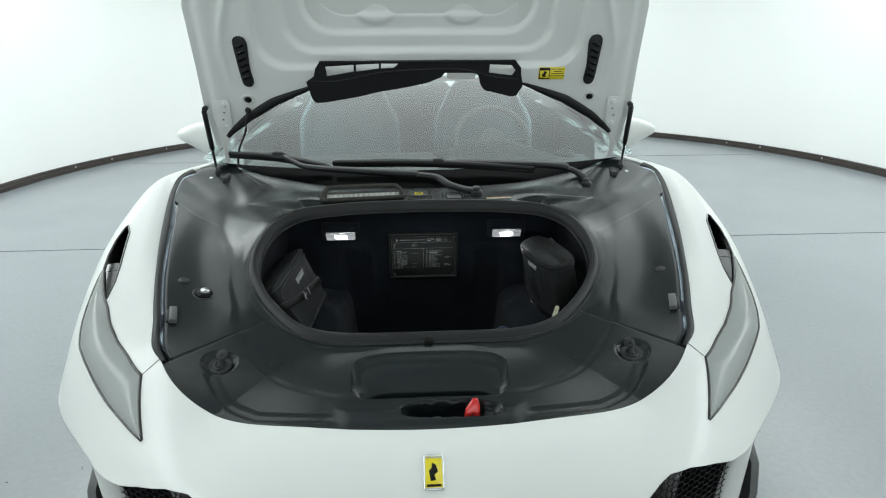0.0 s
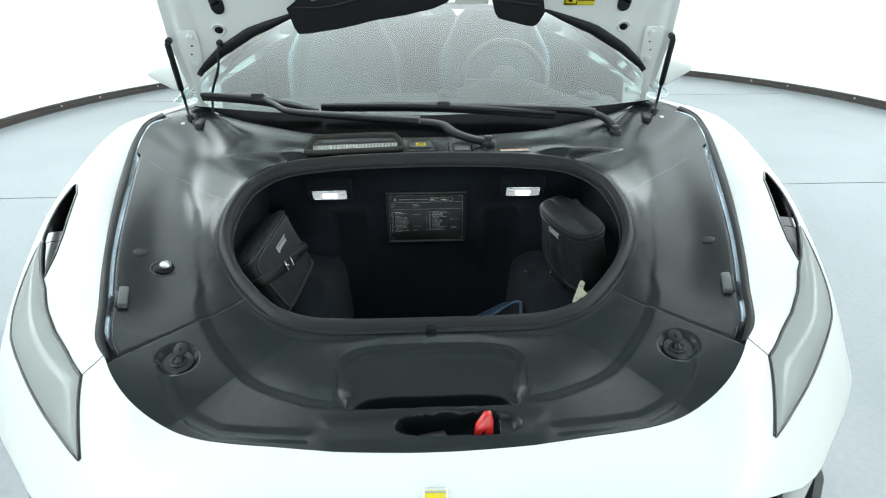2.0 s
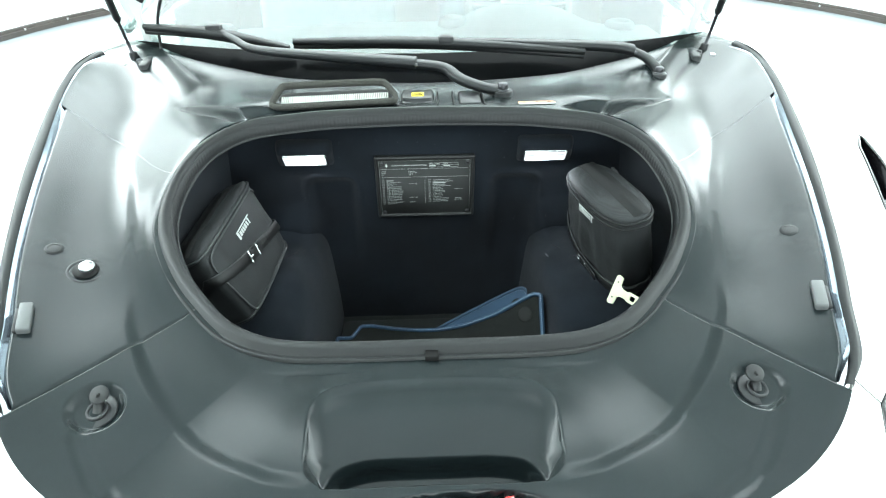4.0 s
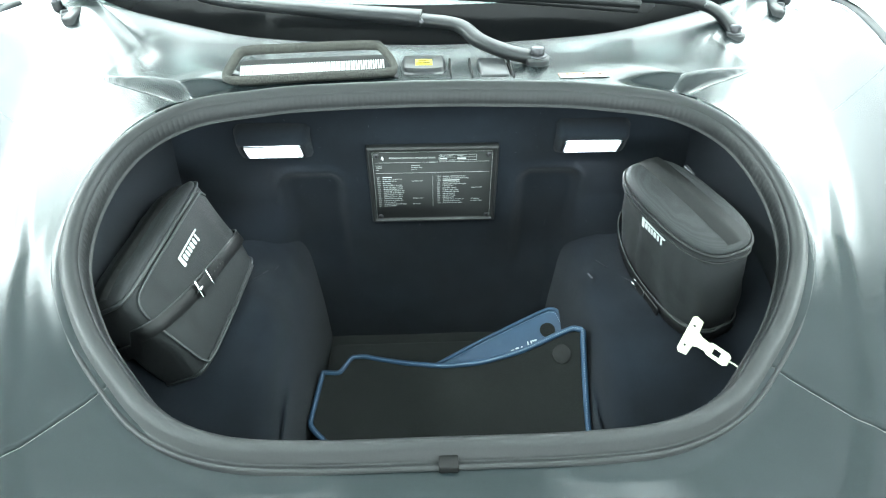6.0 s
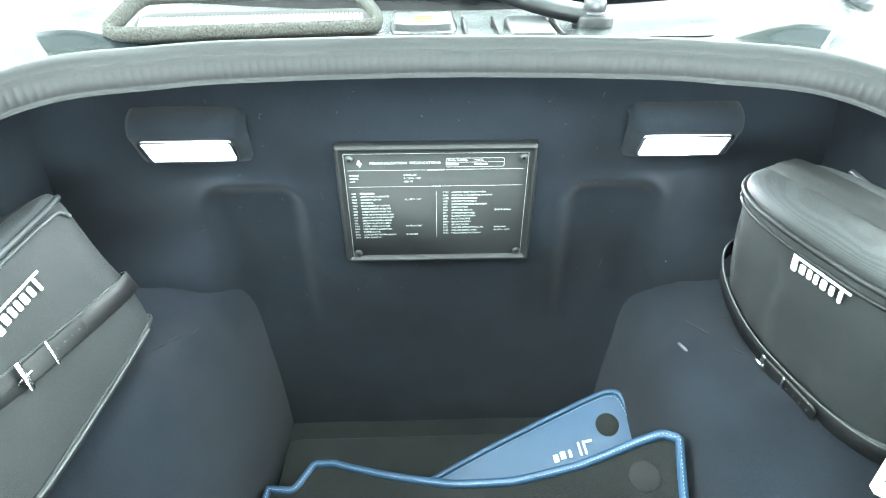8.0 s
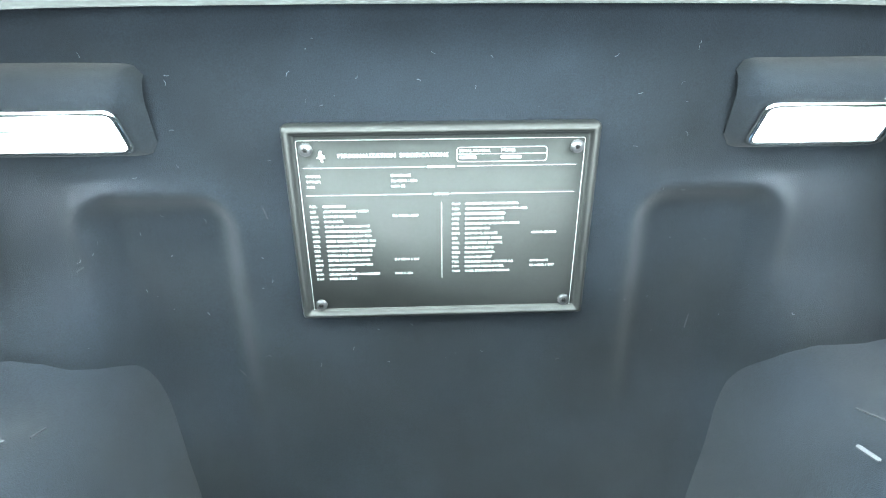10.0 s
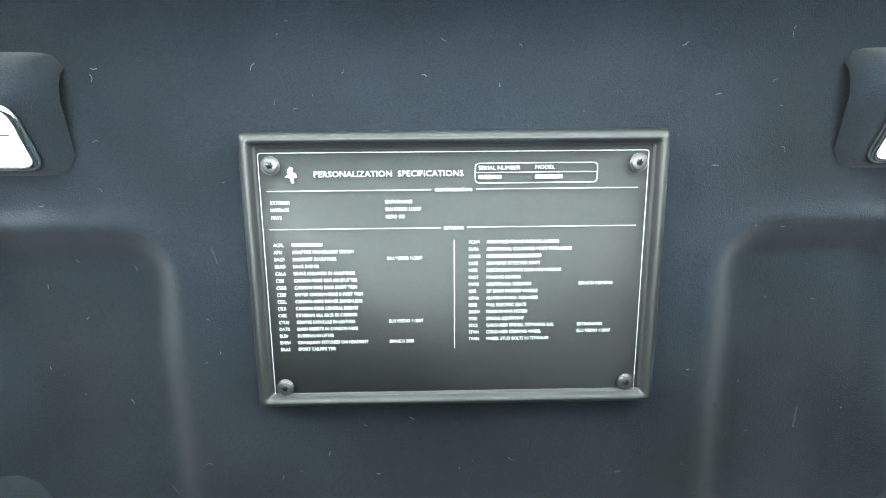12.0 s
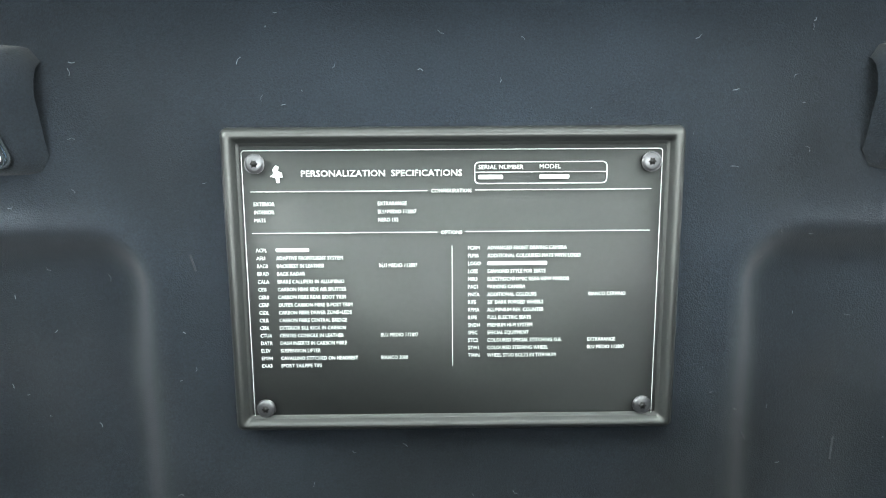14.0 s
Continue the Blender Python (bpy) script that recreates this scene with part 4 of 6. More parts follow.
part("guide_fold", tube(even([HM @ Vector((x, s + 0.0105, 0.013)) for x, s in ((-.40, .345), (-.30, .345), (-.15, .375), (0, .385), (.15, .385), (.25, .36), (.36, .345))], 40), 0.004, 8), PLASTIC, guide)
part("white_bracket", box(0.105, 0.030, 0.006, HM @ pose(.15, .372, 0.004), 0.003), PAINT_IN, hood)

# ---- windscreen and cabin ----
WS_LOW = [(0, 2.275, .860), (.325, 2.310, .868), (.50, 2.370, .888), (.71, 2.450, .925), (.80, 2.545, .965)]
WS_TOP = [(0, 3.145, 1.258), (.247, 3.13, 1.253), (.404, 3.108, 1.241), (.494, 3.074, 1.221), (.53, 3.031, 1.199)]


def ws_at(a, g, lift=0.0):
    """The windscreen: a from -1 to 1 across, g from 0 at the cowl to 1 at the roof."""
    u = abs(a) * 4
    lo, hi = along(WS_LOW, u), along(WS_TOP, u)
    p = lo + (hi - lo) * g
    p[2] += 0.035 * math.sin(math.pi * g) + lift
    p[0] *= -1 if a < 0 else 1
    return p


rows = [[ws_at(a, g) for a in np.linspace(-1, 1, 61)] for g in np.linspace(0.0, 1, 31)]
ws = part("windscreen", grid_mesh(rows, flip=True), GLASS, car, "clear curved windscreen reflecting the white studio")
# frit over the glass foot, its shadow and dark reflection kept in the colour
rows = [[ws_at(a, g * (0.120 * (1 - abs(a / 0.84) ** 2.2) + 0.002), 0.003) for a in np.linspace(-0.84, 0.84, 61)] for g in np.linspace(-0.1, 1, 6)]
part("frit_band", grid_mesh(rows), FRIT, car, "black lower band of the windscreen")
for side in (1, -1):
    rows = []
    for g in np.linspace(0.015, 1.06, 30):
        q = ws_at(side * 0.975, g)
        k = 0.25 + 0.75 * smooth01(0.0, 0.3, g)
        rows.append([(q[0] + side * x * k, q[1] + y * k, q[2] + z * k) for x, y, z in ((0, 0, -.012), (-.002, 0, .003), (.008, .002, .008), (.032, .008, .008), (.056, .020, -.004), (.070, .034, -.028), (.072, .045, -.070), (.030, .050, -.075))])
    part("a_pillar", grid_mesh(rows, flip=side < 0), PAINT, car, "white windscreen pillar")
rows = [[(x, y0 + 0.02 * math.cos(x * 2), z0 - 0.06 * x * x) for x in np.linspace(-0.57, 0.57, 25)] for y0, z0 in ((3.115, 1.251), (3.13, 1.274), (3.175, 1.279), (3.215, 1.271), (3.22, 1.254), (3.195, 1.246), (3.115, 1.231))]
part("windscreen_header", grid_mesh(rows, flip=True), PAINT, car, "white header over the windscreen, roof stowed")
# dashboard
rows = []
for x in np.linspace(-0.76, 0.76, 50):
    hump = 0.055 * math.exp(-((x - 0.34) / 0.19) ** 4) + 0.012 * math.cos(x * 3)
    rows.append([(x, 2.47, .885), (x, 2.60, .905 + hump * 0.3), (x, 2.72, .915 + hump * 0.8), (x, 2.80, .915 + hump), (x, 2.85, .89 + hump), (x, 2.86, .78), (x, 2.9, .5)])
rows = [[tuple(p) for p in spline(r, 28)] for r in rows]
part("dashboard", grid_mesh(rows), DASH, car, "dark hide dashboard with instrument hood")
rows = [[(x, 3.42 + 0.02 * math.sin(z * 9), z) for x in np.linspace(-0.85, 0.85, 9)] for z in np.linspace(0.3, 1.195, 9)]
part("bulkhead", grid_mesh(rows, flip=True), DASH, car, "dark cabin bulkhead")
part("cabin_floor", grid_mesh([[(-.85, 2.4, .3), (.85, 2.4, .3)], [(-.85, 3.45, .3), (.85, 3.45, .3)]], flip=True), DASH, car)
for side in (1, -1):
    part("door_lining", grid_mesh([[(side * .84, 2.70, .3), (side * .84, 3.45, .3)], [(side * .80, 2.76, .98), (side * .80, 3.45, 1.02)]], flip=side < 0), DASH, car)
# seats
for x0 in (-0.37, 0.33):
    back = []
    for k in range(26):
        g = k / 25
        z = 0.60 + 0.68 * g
        half = 0.262 - 0.072 * smooth01(0.60, 0.86, g) - 0.075 * smooth01(0.83, 0.98, g) - 0.05 * smooth01(0.96, 1.0, g)
        back.append((z, half, 3.12 + 0.16 * g))
    rows = []
    for z, half, y in back:
        rows.append([(x0 + half * math.sin(t) , y + 0.055 * math.cos(t) - (0.035 if abs(math.sin(t)) > 0.75 and math.cos(t) < 0.3 else 0), z) for t in np.linspace(0, math.tau, 30, endpoint=False)])
    bm = grid_mesh(rows, close_v=True, flip=True)
    bm.verts.ensure_lookup_table()
    bm.faces.new([bm.verts[len(bm.verts) - 30 + k] for k in range(30)])
    seat = part("seat", bm, SEATHIDE, car, "pale blue-grey hide sports seat")
    part("seat_cushion", box(0.5, 0.5, 0.16, pose(x0, 2.98, 0.50, rx=8), 0.05, 4), SEATHIDE, seat)
    part("headrest_emblem", slab([(x0 + 0.055 + x, z) for x, z in ((0, 0), (.016, .004), (.012, .016), (.022, .026), (.008, .034), (.004, .018))], 0.002, Matrix(((1, 0, 0, 0), (0, 0, -1, 3.205), (0, 1, 0, 1.205), (0, 0, 0, 1)))), WHITE, seat, "small pale stitched emblem")
# steering wheel
WM = pose(0.345, 2.93, 0.955, rx=66)
ring = [WM @ Vector((0.178 * math.cos(t), 0.165 * math.sin(t) * (0.9 if math.sin(t) < -0.5 else 1), 0)) for t in np.linspace(0, math.tau, 60, endpoint=False)]
wheel = part("steering_wheel", tube(ring, 0.015, 12, closed=True), PALEDHIDE, car, "leather-rimmed steering wheel, paled for the glass reflection")
part("hub", rod(0.07, 0.03, WM @ pose(0, -0.01, -0.01), 30, 0.01), PALEDHIDE, wheel)
for ang in (180, 0, 255, 285):
    t = radians(ang)
    part("spoke", tube([WM @ Vector((0.06 * math.cos(t), 0.06 * math.sin(t), 0)), WM @ Vector((0.165 * math.cos(t), 0.155 * math.sin(t), 0))], 0.016, 8, flat=0.5), PALEDHIDE, wheel)
# round air vents on the dashboard
for x0 in (-0.66, 0.10, 0.66):
    top = 0.925 + (0.012 if abs(x0) < 0.3 else -0.006)
    rows = [[(x0 + r * math.cos(t), 2.755 + 1.2 * r * math.sin(t), top + h) for t in np.linspace(0, math.tau, 28, endpoint=False)] for r, h in ((0.052, -0.03), (0.050, -0.006), (0.044, 0.008), (0.034, 0.013), (0.029, 0.011), (0.026, 0.002), (0.004, 0.0))]
    part("air_vent", grid_mesh(rows, close_v=True, flip=True), DASH, car, "round air vent pod on the dashboard")
# inside mirror on its stalk
rows = [[(0.02 + 0.125 * math.cos(t) * abs(math.cos(t)) ** -0.35 * k, y, 1.208 + 0.034 * k * math.sin(t)) for t in np.linspace(0.05, math.tau + 0.05, 32, endpoint=False)] for k, y in ((0.3, 3.085), (0.85, 3.09), (0.98, 3.10), (1.0, 3.115), (0.94, 3.12), (0.2, 3.121))]
inside_mirror = part("rear_view_mirror", grid_mesh(rows, close_v=True), PALEDHIDE, car, "grey rear-view mirror behind the glass")
part("stalk", tube([(0.02, 3.10, 1.215), (0.01, 3.09, 1.235)], 0.010, 10), PALEDHIDE, inside_mirror)
# door mirrors
for side in (1, -1):
    mirror = part("door_mirror", bmesh.new(), PAINT, car, "white door mirror")
    rows = []
    for x, low, top, deep in ((.945, .90, 1.045, .02), (.955, .888, 1.054, .05), (.99, .890, 1.060, .066), (1.03, .905, 1.060, .074), (1.07, .925, 1.054, .078), (1.10, .944, 1.046, .078), (1.135, .965, 1.033, .072), (1.155, .978, 1.022, .060), (1.166, .987, 1.012, .035), (1.169, .995, 1.005, .010)):
        cy, cz, hz = 2.985 + 0.02 * (x - .95), (low + top) / 2, (top - low) / 2
        rows.append([(side * x, cy + deep * math.copysign(abs(math.cos(t)) ** 0.75, math.cos(t)), cz + hz * math.copysign(abs(math.sin(t)) ** 0.75, math.sin(t))) for t in np.linspace(0, math.tau, 26, endpoint=False)])
    rows = [[tuple(p) for p in r] for r in zip(*[spline([c[k] for c in rows], 30) for k in range(26)])]
    part("mirror_cap", grid_mesh(rows, close_v=True, flip=side > 0), PAINT, mirror)
    part("mirror_stalk", tube([(side * .90, 2.96, .90), (side * .95, 2.97, .905), (side * 1.0, 2.98, .925)], 0.026, 10, flat=0.6), PAINT, mirror)

# ---- wipers ----


def beam(path, widths, heights, bm=None):
    """A pressed bar along path: flat top, chamfered shoulders, upright sides."""
    path = [Vector(p) for p in path]
    n = len(path)
    rows = []
    for i, p in enumerate(path):
        d = (path[min(i + 1, n - 1)] - path[max(i - 1, 0)]).normalized()
        s = d.cross(Vector((0, -0.25, 1))).normalized()
        o = s.cross(d)
        w, h = widths[i] / 2, heights[i]
        rows.append([p + s * x * w + o * z * h for x, z in ((-1, -0.5), (-1, 0.15), (-0.86, 0.36), (-0.62, 0.48), (0.62, 0.5), (0.86, 0.38), (1, 0.15), (1, -0.5))])
    bm = grid_mesh(rows, close_v=True, bm=bm, flip=True)
    for r in (rows[0], rows[-1][::-1]):
        bm.faces.new([bm.verts.new(p) for p in r])
    return bm


def wiper(name, pivot, arm, split, blade_a, blade_b, label):
    w = part(name, rod(0.024, 0.030, pose(*pivot) @ pose(0, 0, -0.020), 28, 0.004), PLASTIC, car, label)
    part("nut", rod(0.0135, 0.016, pose(*pivot) @ pose(0, 0, 0.010), 6, 0.003), DARKSTEEL, w, "dark metal pivot nut")
    part("nut_washer", rod(0.018, 0.005, pose(*pivot) @ pose(0, 0, 0.008), 28, 0.0015), DARKSTEEL, w)
    # the neck runs from the pivot to the hinge, the arm from there to the blade
    pts = even(arm, 60)
    k = int(60 * split)
    part("neck", beam(pts[:k + 1], list(np.linspace(0.030, 0.026, k + 1)), [0.015] * (k + 1)), PLASTIC, w, "black cranked wiper neck")
    m = 60 - k
    part("arm", beam(pts[k:] + np.array([0, 0, 0.003]), list(np.interp(np.linspace(0, 1, m), [0, 0.6, 1], [0.034, 0.026, 0.014])), list(np.interp(np.linspace(0, 1, m), [0, 0.7, 1], [0.020, 0.014, 0.008]))), PLASTIC, w, "black painted wiper arm")
    q = pts[k]
    part("hinge_pin", rod(0.004, 0.040, Matrix.Translation(Vector(q)) @ pose(0, 0.020, 0.0, rx=90), 12, 0.001), DARKSTEEL, w)
    a, b = np.array(blade_a), np.array(blade_b)
    mid = (a + b) / 2 + np.array([0, -0.004, 0.012])
    pts = even([a, mid, b], 30)
    g = np.sin(np.pi * np.linspace(0.10, 0.90, 30))
    part("blade", beam(pts, list(0.010 + 0.020 * g), list(0.008 + 0.010 * g)), RUBBER, w, "black rubber wiper blade")
    part("blade_lip", tube(pts - np.array([0, 0, 0.013]), 0.0035, 6, flat=2.2), RUBBER, w)
    part("blade_joint", box(0.040, 0.030, 0.020, Matrix.Translation(Vector(arm[-1])) @ pose(0, 0, 0.004), 0.004), PLASTIC, w, "black blade joint")
    return w


wiper("wiper", (.187, 2.143, .885), [(.187, 2.143, .893), (.135, 2.150, .902), (.085, 2.175, .915), (.050, 2.215, .930), (-.02, 2.225, .938), (-.22, 2.262, .946), (-.43, 2.325, .952), (-.50, 2.375, .968), (-.56, 2.415, .985)],
      0.29, (-.755, 2.44, .992), (-.36, 2.38, .945), "black windscreen wiper with a cranked arm")
wiper("wiper", (.630, 2.308, .872), [(.630, 2.308, .884), (.618, 2.326, .902), (.580, 2.345, .925), (.50, 2.352, .940), (.25, 2.356, .952), (.06, 2.35, .962)],
      0.16, (-.345, 2.375, .962), (.43, 2.335, .935), "black windscreen wiper with a long straight arm")

# ---- rest of the car behind the cabin front ----
SECTIONS = [(3.70, .20, .65, .955, .89, .64, 1.17), (3.95, .22, .65, .965, .91, .63, 1.12), (4.30, .45, .74, .975, .95, .60, 1.06), (4.72, .66, .80, .985, .965, .58, 1.01),
            (5.10, .45, .74, .975, .95, .58, .985), (5.40, .30, .66, .94, .91, .56, .955), (5.56, .30, .62, .86, .85, .52, .90), (5.60, .32, .60, .80, .80, .50, .86)]
rows = []
for y, low, mid, half, shoulder, inner_half, top in SECTIONS:
    side_pts = [(half - .02, low), (half, (low + mid) / 2), (half, mid), (half - .03, shoulder - .04), (half - .10, shoulder), (inner_half, (shoulder + top) / 2 + .02), (inner_half * .6, top), (0, top + .01)]
    curve = [tuple(p) for p in spline(side_pts, 24)]
    rows.append([(x, y, z) for x, z in curve] + [(-x, y, z) for x, z in curve[-2::-1]])
for shrink in (0.8, 0.4, 0.01):
    rows.append([(x * shrink, 5.61, 0.6 + (z - 0.6) * shrink) for x, y, z in rows[7]])
bm = grid_mesh(rows, flip=True)
bm.normal_update()
part("rear_body", bm, PAINT, car, "white rear bodywork")
for side in (1, -1):
    part("side_window", grid_mesh([[(side * x, y, z) for x, y, z in ((.88, 2.62, .905), (.90, 3.0, .905), (.90, 3.7, .90))], [(side * x, y, z) for x, y, z in ((.80, 2.66, 1.015), (.615, 3.03, 1.185), (.62, 3.72, 1.17))]], flip=side < 0), GLASS, car, "clear side window")
    part("sill", box(0.06, 1.9, 0.16, pose(side * 0.92, 3.4, 0.20), 0.03, 3), PAINT, car)
    for y in (2.07, 4.72):
        m = Matrix(((0, 0, side, side * 0.72), (0, 1, 0, y), (-side, 0, 0, 0.345), (0, 0, 0, 1)))
        wheel = part("wheel", rod(0.342, 0.235, m, 48, 0.03), RUBBER, car, "black road wheel")
        part("rim", rod(0.255, 0.006, m @ pose(0, 0, 0.233), 40, 0.003), DARKSTEEL, wheel, "dark forged rim")
        for k in range(10):
            part("spoke", box(0.20, 0.022, 0.012, m @ pose(0, 0, 0.242, rz=36 * k) @ pose(0.13, 0, 0), 0.004), DARKSTEEL, wheel)
part("underbody", box(1.5, 4.3, 0.05, pose(0, 3.25, 0.15), 0.01), PLASTIC, car, "black underbody")

# ---- things on the trim ----
for side in (1, -1):
    z0 = on_trim(*PIN) - 0.012
    pin = part("bonnet_buffer", rod(0.027, 0.004, pose(side * PIN[0], PIN[1], z0 - 0.002, rx=12), 32, 0.0015), PLASTIC, car, "black rubber bonnet buffer on a stem")
    part("collar", tube([(side * PIN[0] + 0.013 * math.cos(t), PIN[1] + 0.013 * math.sin(t), z0 + 0.003 + 0.003 * math.sin(t)) for t in np.linspace(0, math.tau, 24, endpoint=False)], 0.003, 8, closed=True), PLASTIC, pin)
    part("stem", tube([(side * PIN[0], PIN[1], z0), (side * (PIN[0] - 0.002), PIN[1] + 0.006, z0 + 0.012), (side * (PIN[0] - 0.004), PIN[1] + 0.012, 0.688)], [0.007, 0.006, 0.005], 14), RUBBER, pin)
    part("buffer_head", rod(0.0135, 0.005, pose(side * (PIN[0] - 0.004), PIN[1] + 0.013, 0.687, rx=32), 28, 0.002), RUBBER, pin)
    # the dimple's shade, drawn as a flat black dot
    part("head_dimple", rod(0.0025, 0.0004, pose(side * (PIN[0] - 0.004), PIN[1] + 0.013, 0.687, rx=32) @ pose(0, 0, 0.005), 12), DEEPBLACK, pin)
    m = Matrix.Diagonal((side, 1, 1, 1)) @ trim_frame(0.663, 1.688) @ Matrix.Diagonal((side, 1, 1, 1))
    plug = part("trim_plug", rod(0.0145, 0.0024, m @ pose(0, 0, -0.0012), 32, 0.0008), PLASTIC, car, "black trim plug")
    part("plug_ring", tube([m @ Vector((0.0105 * math.cos(a), 0.0105 * math.sin(a), 0.0012)) for a in np.linspace(0, math.tau, 28, endpoint=False)], 0.0009, 6, closed=True), PLASTIC, plug)
    m = Matrix.Diagonal((side, 1, 1, 1)) @ trim_frame(0.633, 1.533) @ Matrix.Diagonal((side, 1, 1, 1))
    pad = part("stop_pad", box(0.018, 0.054, 0.018, m @ pose(0, 0, 0.004, rz=-side * 22), 0.003), GREYPAD, car, "grey plastic stop pad")
    part("pad_foot", box(0.012, 0.046, 0.006, m @ pose(side * 0.008, -0.004, 0.001, rz=-side * 22), 0.002), PLASTIC, pad)
    # hinge foot
    foot = part("hinge_foot", slab([(-.02, -.03), (.022, -.03), (.026, .03), (-.016, .035)], 0.024, pose(side * 0.815, 2.475, 0.866), 0.006), PLASTIC, car, "black hinge foot")
    part("hinge_bolt", rod(0.008, 0.02, pose(side * 0.80, 2.45, 0.885), 6, 0.002), DARKSTEEL, foot)
    part("hinge_cover", slab([(-.015, -.03), (.012, -.04), (.02, .05), (-.01, .04)], 0.022, pose(side * 0.785, 2.46, 0.880), 0.004), PLASTIC, foot)
    part("hinge_plug", rod(0.009, 0.012, pose(side * 0.842, 2.452, 0.884), 16, 0.004), PAINT_IN, foot, "white plastic plug")
    part("hinge_bracket", slab([(-.012, -.03), (.012, -.034), (.015, .03), (-.008, .026)], 0.034, pose(side * 0.775, 2.44, 0.872, rx=10), 0.004), PLASTIC, foot)
# boot release button in its cup
BUTTON = Matrix.Diagonal((-1, 1, 1, 1)) @ trim_frame(0.598, 1.652) @ Matrix.Diagonal((-1, 1, 1, 1))
rows = [[BUTTON @ Vector((1.0 * r * math.cos(a), 0.9 * r * math.sin(a), z)) for a in np.linspace(0, math.tau, 36, endpoint=False)] for r, z in ((0.033, -0.0012), (0.030, 0.0012), (0.0265, 0.0012), (0.0235, -0.001), (0.0215, -0.012), (0.004, -0.013))]
cup = part("release_button", grid_mesh(rows, close_v=True), PLASTIC, car, "round release button in a black cup")
# black disc level with the rim: the cup's inner shade as colour
part("cup_shade", rod(0.020, 0.001, BUTTON @ pose(0, 0, 0.0018), 30), DEEPBLACK, cup)
part("button", rod(0.0125, 0.0075, BUTTON @ pose(0.001, 0.004, 0.0025), 28, 0.0015), STEEL, cup, "bright metal button")
part("button_cap", rod(0.0090, 0.0008, BUTTON @ pose(0.001, 0.004, 0.0100), 24), CHROME, cup)
# catch and red lever
part("bonnet_catch", box(0.05, 0.02, 0.03, pose(-0.002, 1.246, 0.606, rz=10), 0.006), DARKSTEEL, car, "dark metal bonnet catch")
lever = [(-.016, -.012), (-.012, .006), (.004, .026), (.014, .026), (.017, .010), (.015, -.022), (.004, -.022), (.001, -.004), (-.006, -.012)]
part("release_lever", slab([(x, y) for x, y in lever], 0.012, frame_of((0.083, 1.244, 0.640), (1, 0.1, 0), (0, 0.35, 1)), 0.003), RED, car, "red safety release lever")
# black block that stands in for the shade inside the latch notch
part("notch_shade", box(0.022, 0.016, 0.016, pose(0, 1.498, 0.663), 0.002), DEEPBLACK, car)
# cabin air filter in a foam collar
FM = frame_of((-0.205, 2.094, 0.902), (1, 0.09, 0.002), (0, 1, 0.40))
ring = [FM @ Vector((x, y, 0.006)) for x, y in ((-.132, -.036), (-.10, -.038), (.0, -.037), (.12, -.035), (.136, -.028), (.135, -.010), (.118, .026), (.105, .034), (.05, .036), (-.05, .036), (-.108, .034), (-.122, .026), (-.136, -.014), (-.139, -.030))]
filt = part("air_filter", slab(round_rect(0.262, 0.066, 0.02), 0.016, FM @ pose(0, 0, -0.028), 0.002), DEEPBLACK, car, "cabin air filter in a grey foam collar")
part("foam_collar", tube(even(ring, 90, True), 0.0058, 8, closed=True, flat=1.7, up=FM.to_3x3() @ Vector((0, 0, 1))), FOAM, filt, "grey foam collar")
for k in range(58):
    part("pleat", box(0.0026, 0.040, 0.008, FM @ pose(-0.120 + 0.0042 * k, -0.008, -0.009), 0.0008, 1), PAPER, filt)
STRIP = (0.257, 2.076)


def on_cowl(x, y):
    """The height of the cowl trim at x, y."""
    best = min(((trim_at(u, f) for u in np.linspace(9, 13, 81) for f in np.linspace(0, 1, 41))), key=lambda p: (p[0] - abs(x)) ** 2 + (p[1] - y) ** 2)
    return float(best[2])


# module beside the filter: a block whose top is scooped out towards the seal
rows = []
for x in np.linspace(-0.060, 0.026, 19):
    e = smooth01(-0.060, -0.050, x) * (1 - smooth01(0.016, 0.026, x))
    dip = math.sqrt(max(0.0, 1 - ((x + 0.017) / 0.043) ** 2))
    rows.append([(x, y, 0.872 + (z - 0.872) * (0.25 + 0.75 * e)) for y, z in ((2.062, 0.868), (2.063, 0.880), (2.070, 0.884), (2.108 - 0.018 * dip, 0.886), (2.114 - 0.018 * dip, 0.892), (2.150, 0.896), (2.158, 0.893), (2.160, 0.875))])
mod = part("module_cover", grid_mesh(rows, flip=True), PLASTIC, car, "black module cover with a yellow label")
sharp(mod, 40)
LM = frame_of((-0.0165, 2.120, 0.8938), (1, 0, 0), (0, 1, 0.10))
part("yellow_label", slab(round_rect(0.029, 0.021, 0.001, 2), 0.0012, LM), YELLOW, mod)
for k, w in enumerate((0.022, 0.018)):
    part("print_bar", slab(round_rect(w, 0.003, 0.0005, 1, 0, -0.004 + 0.008 * k), 0.0017, LM), DEEPBLACK, mod)
part("module_cover", slab(round_rect(0.052, 0.080, 0.008), 0.022, frame_of((0.105, 2.110, 0.868), (1, 0, 0), (0, 1, 0.06)), 0.005), PLASTIC, car, "black module cover")
for x in (0.030, 0.066, 0.136):
    part("cover_gap", box(0.003, 0.085, 0.012, pose(x, 2.108, 0.8835, rx=2), 0.001), DEEPBLACK, car)
lab = part("warning_strip", slab(round_rect(0.085, 0.012, 0.001, 2), 0.001, frame_of((STRIP[0], STRIP[1], on_cowl(*STRIP) + 0.001), (1, 0.04, 0), (0, 1, -0.05))), ORANGE, car, "faded orange and white warning strip")
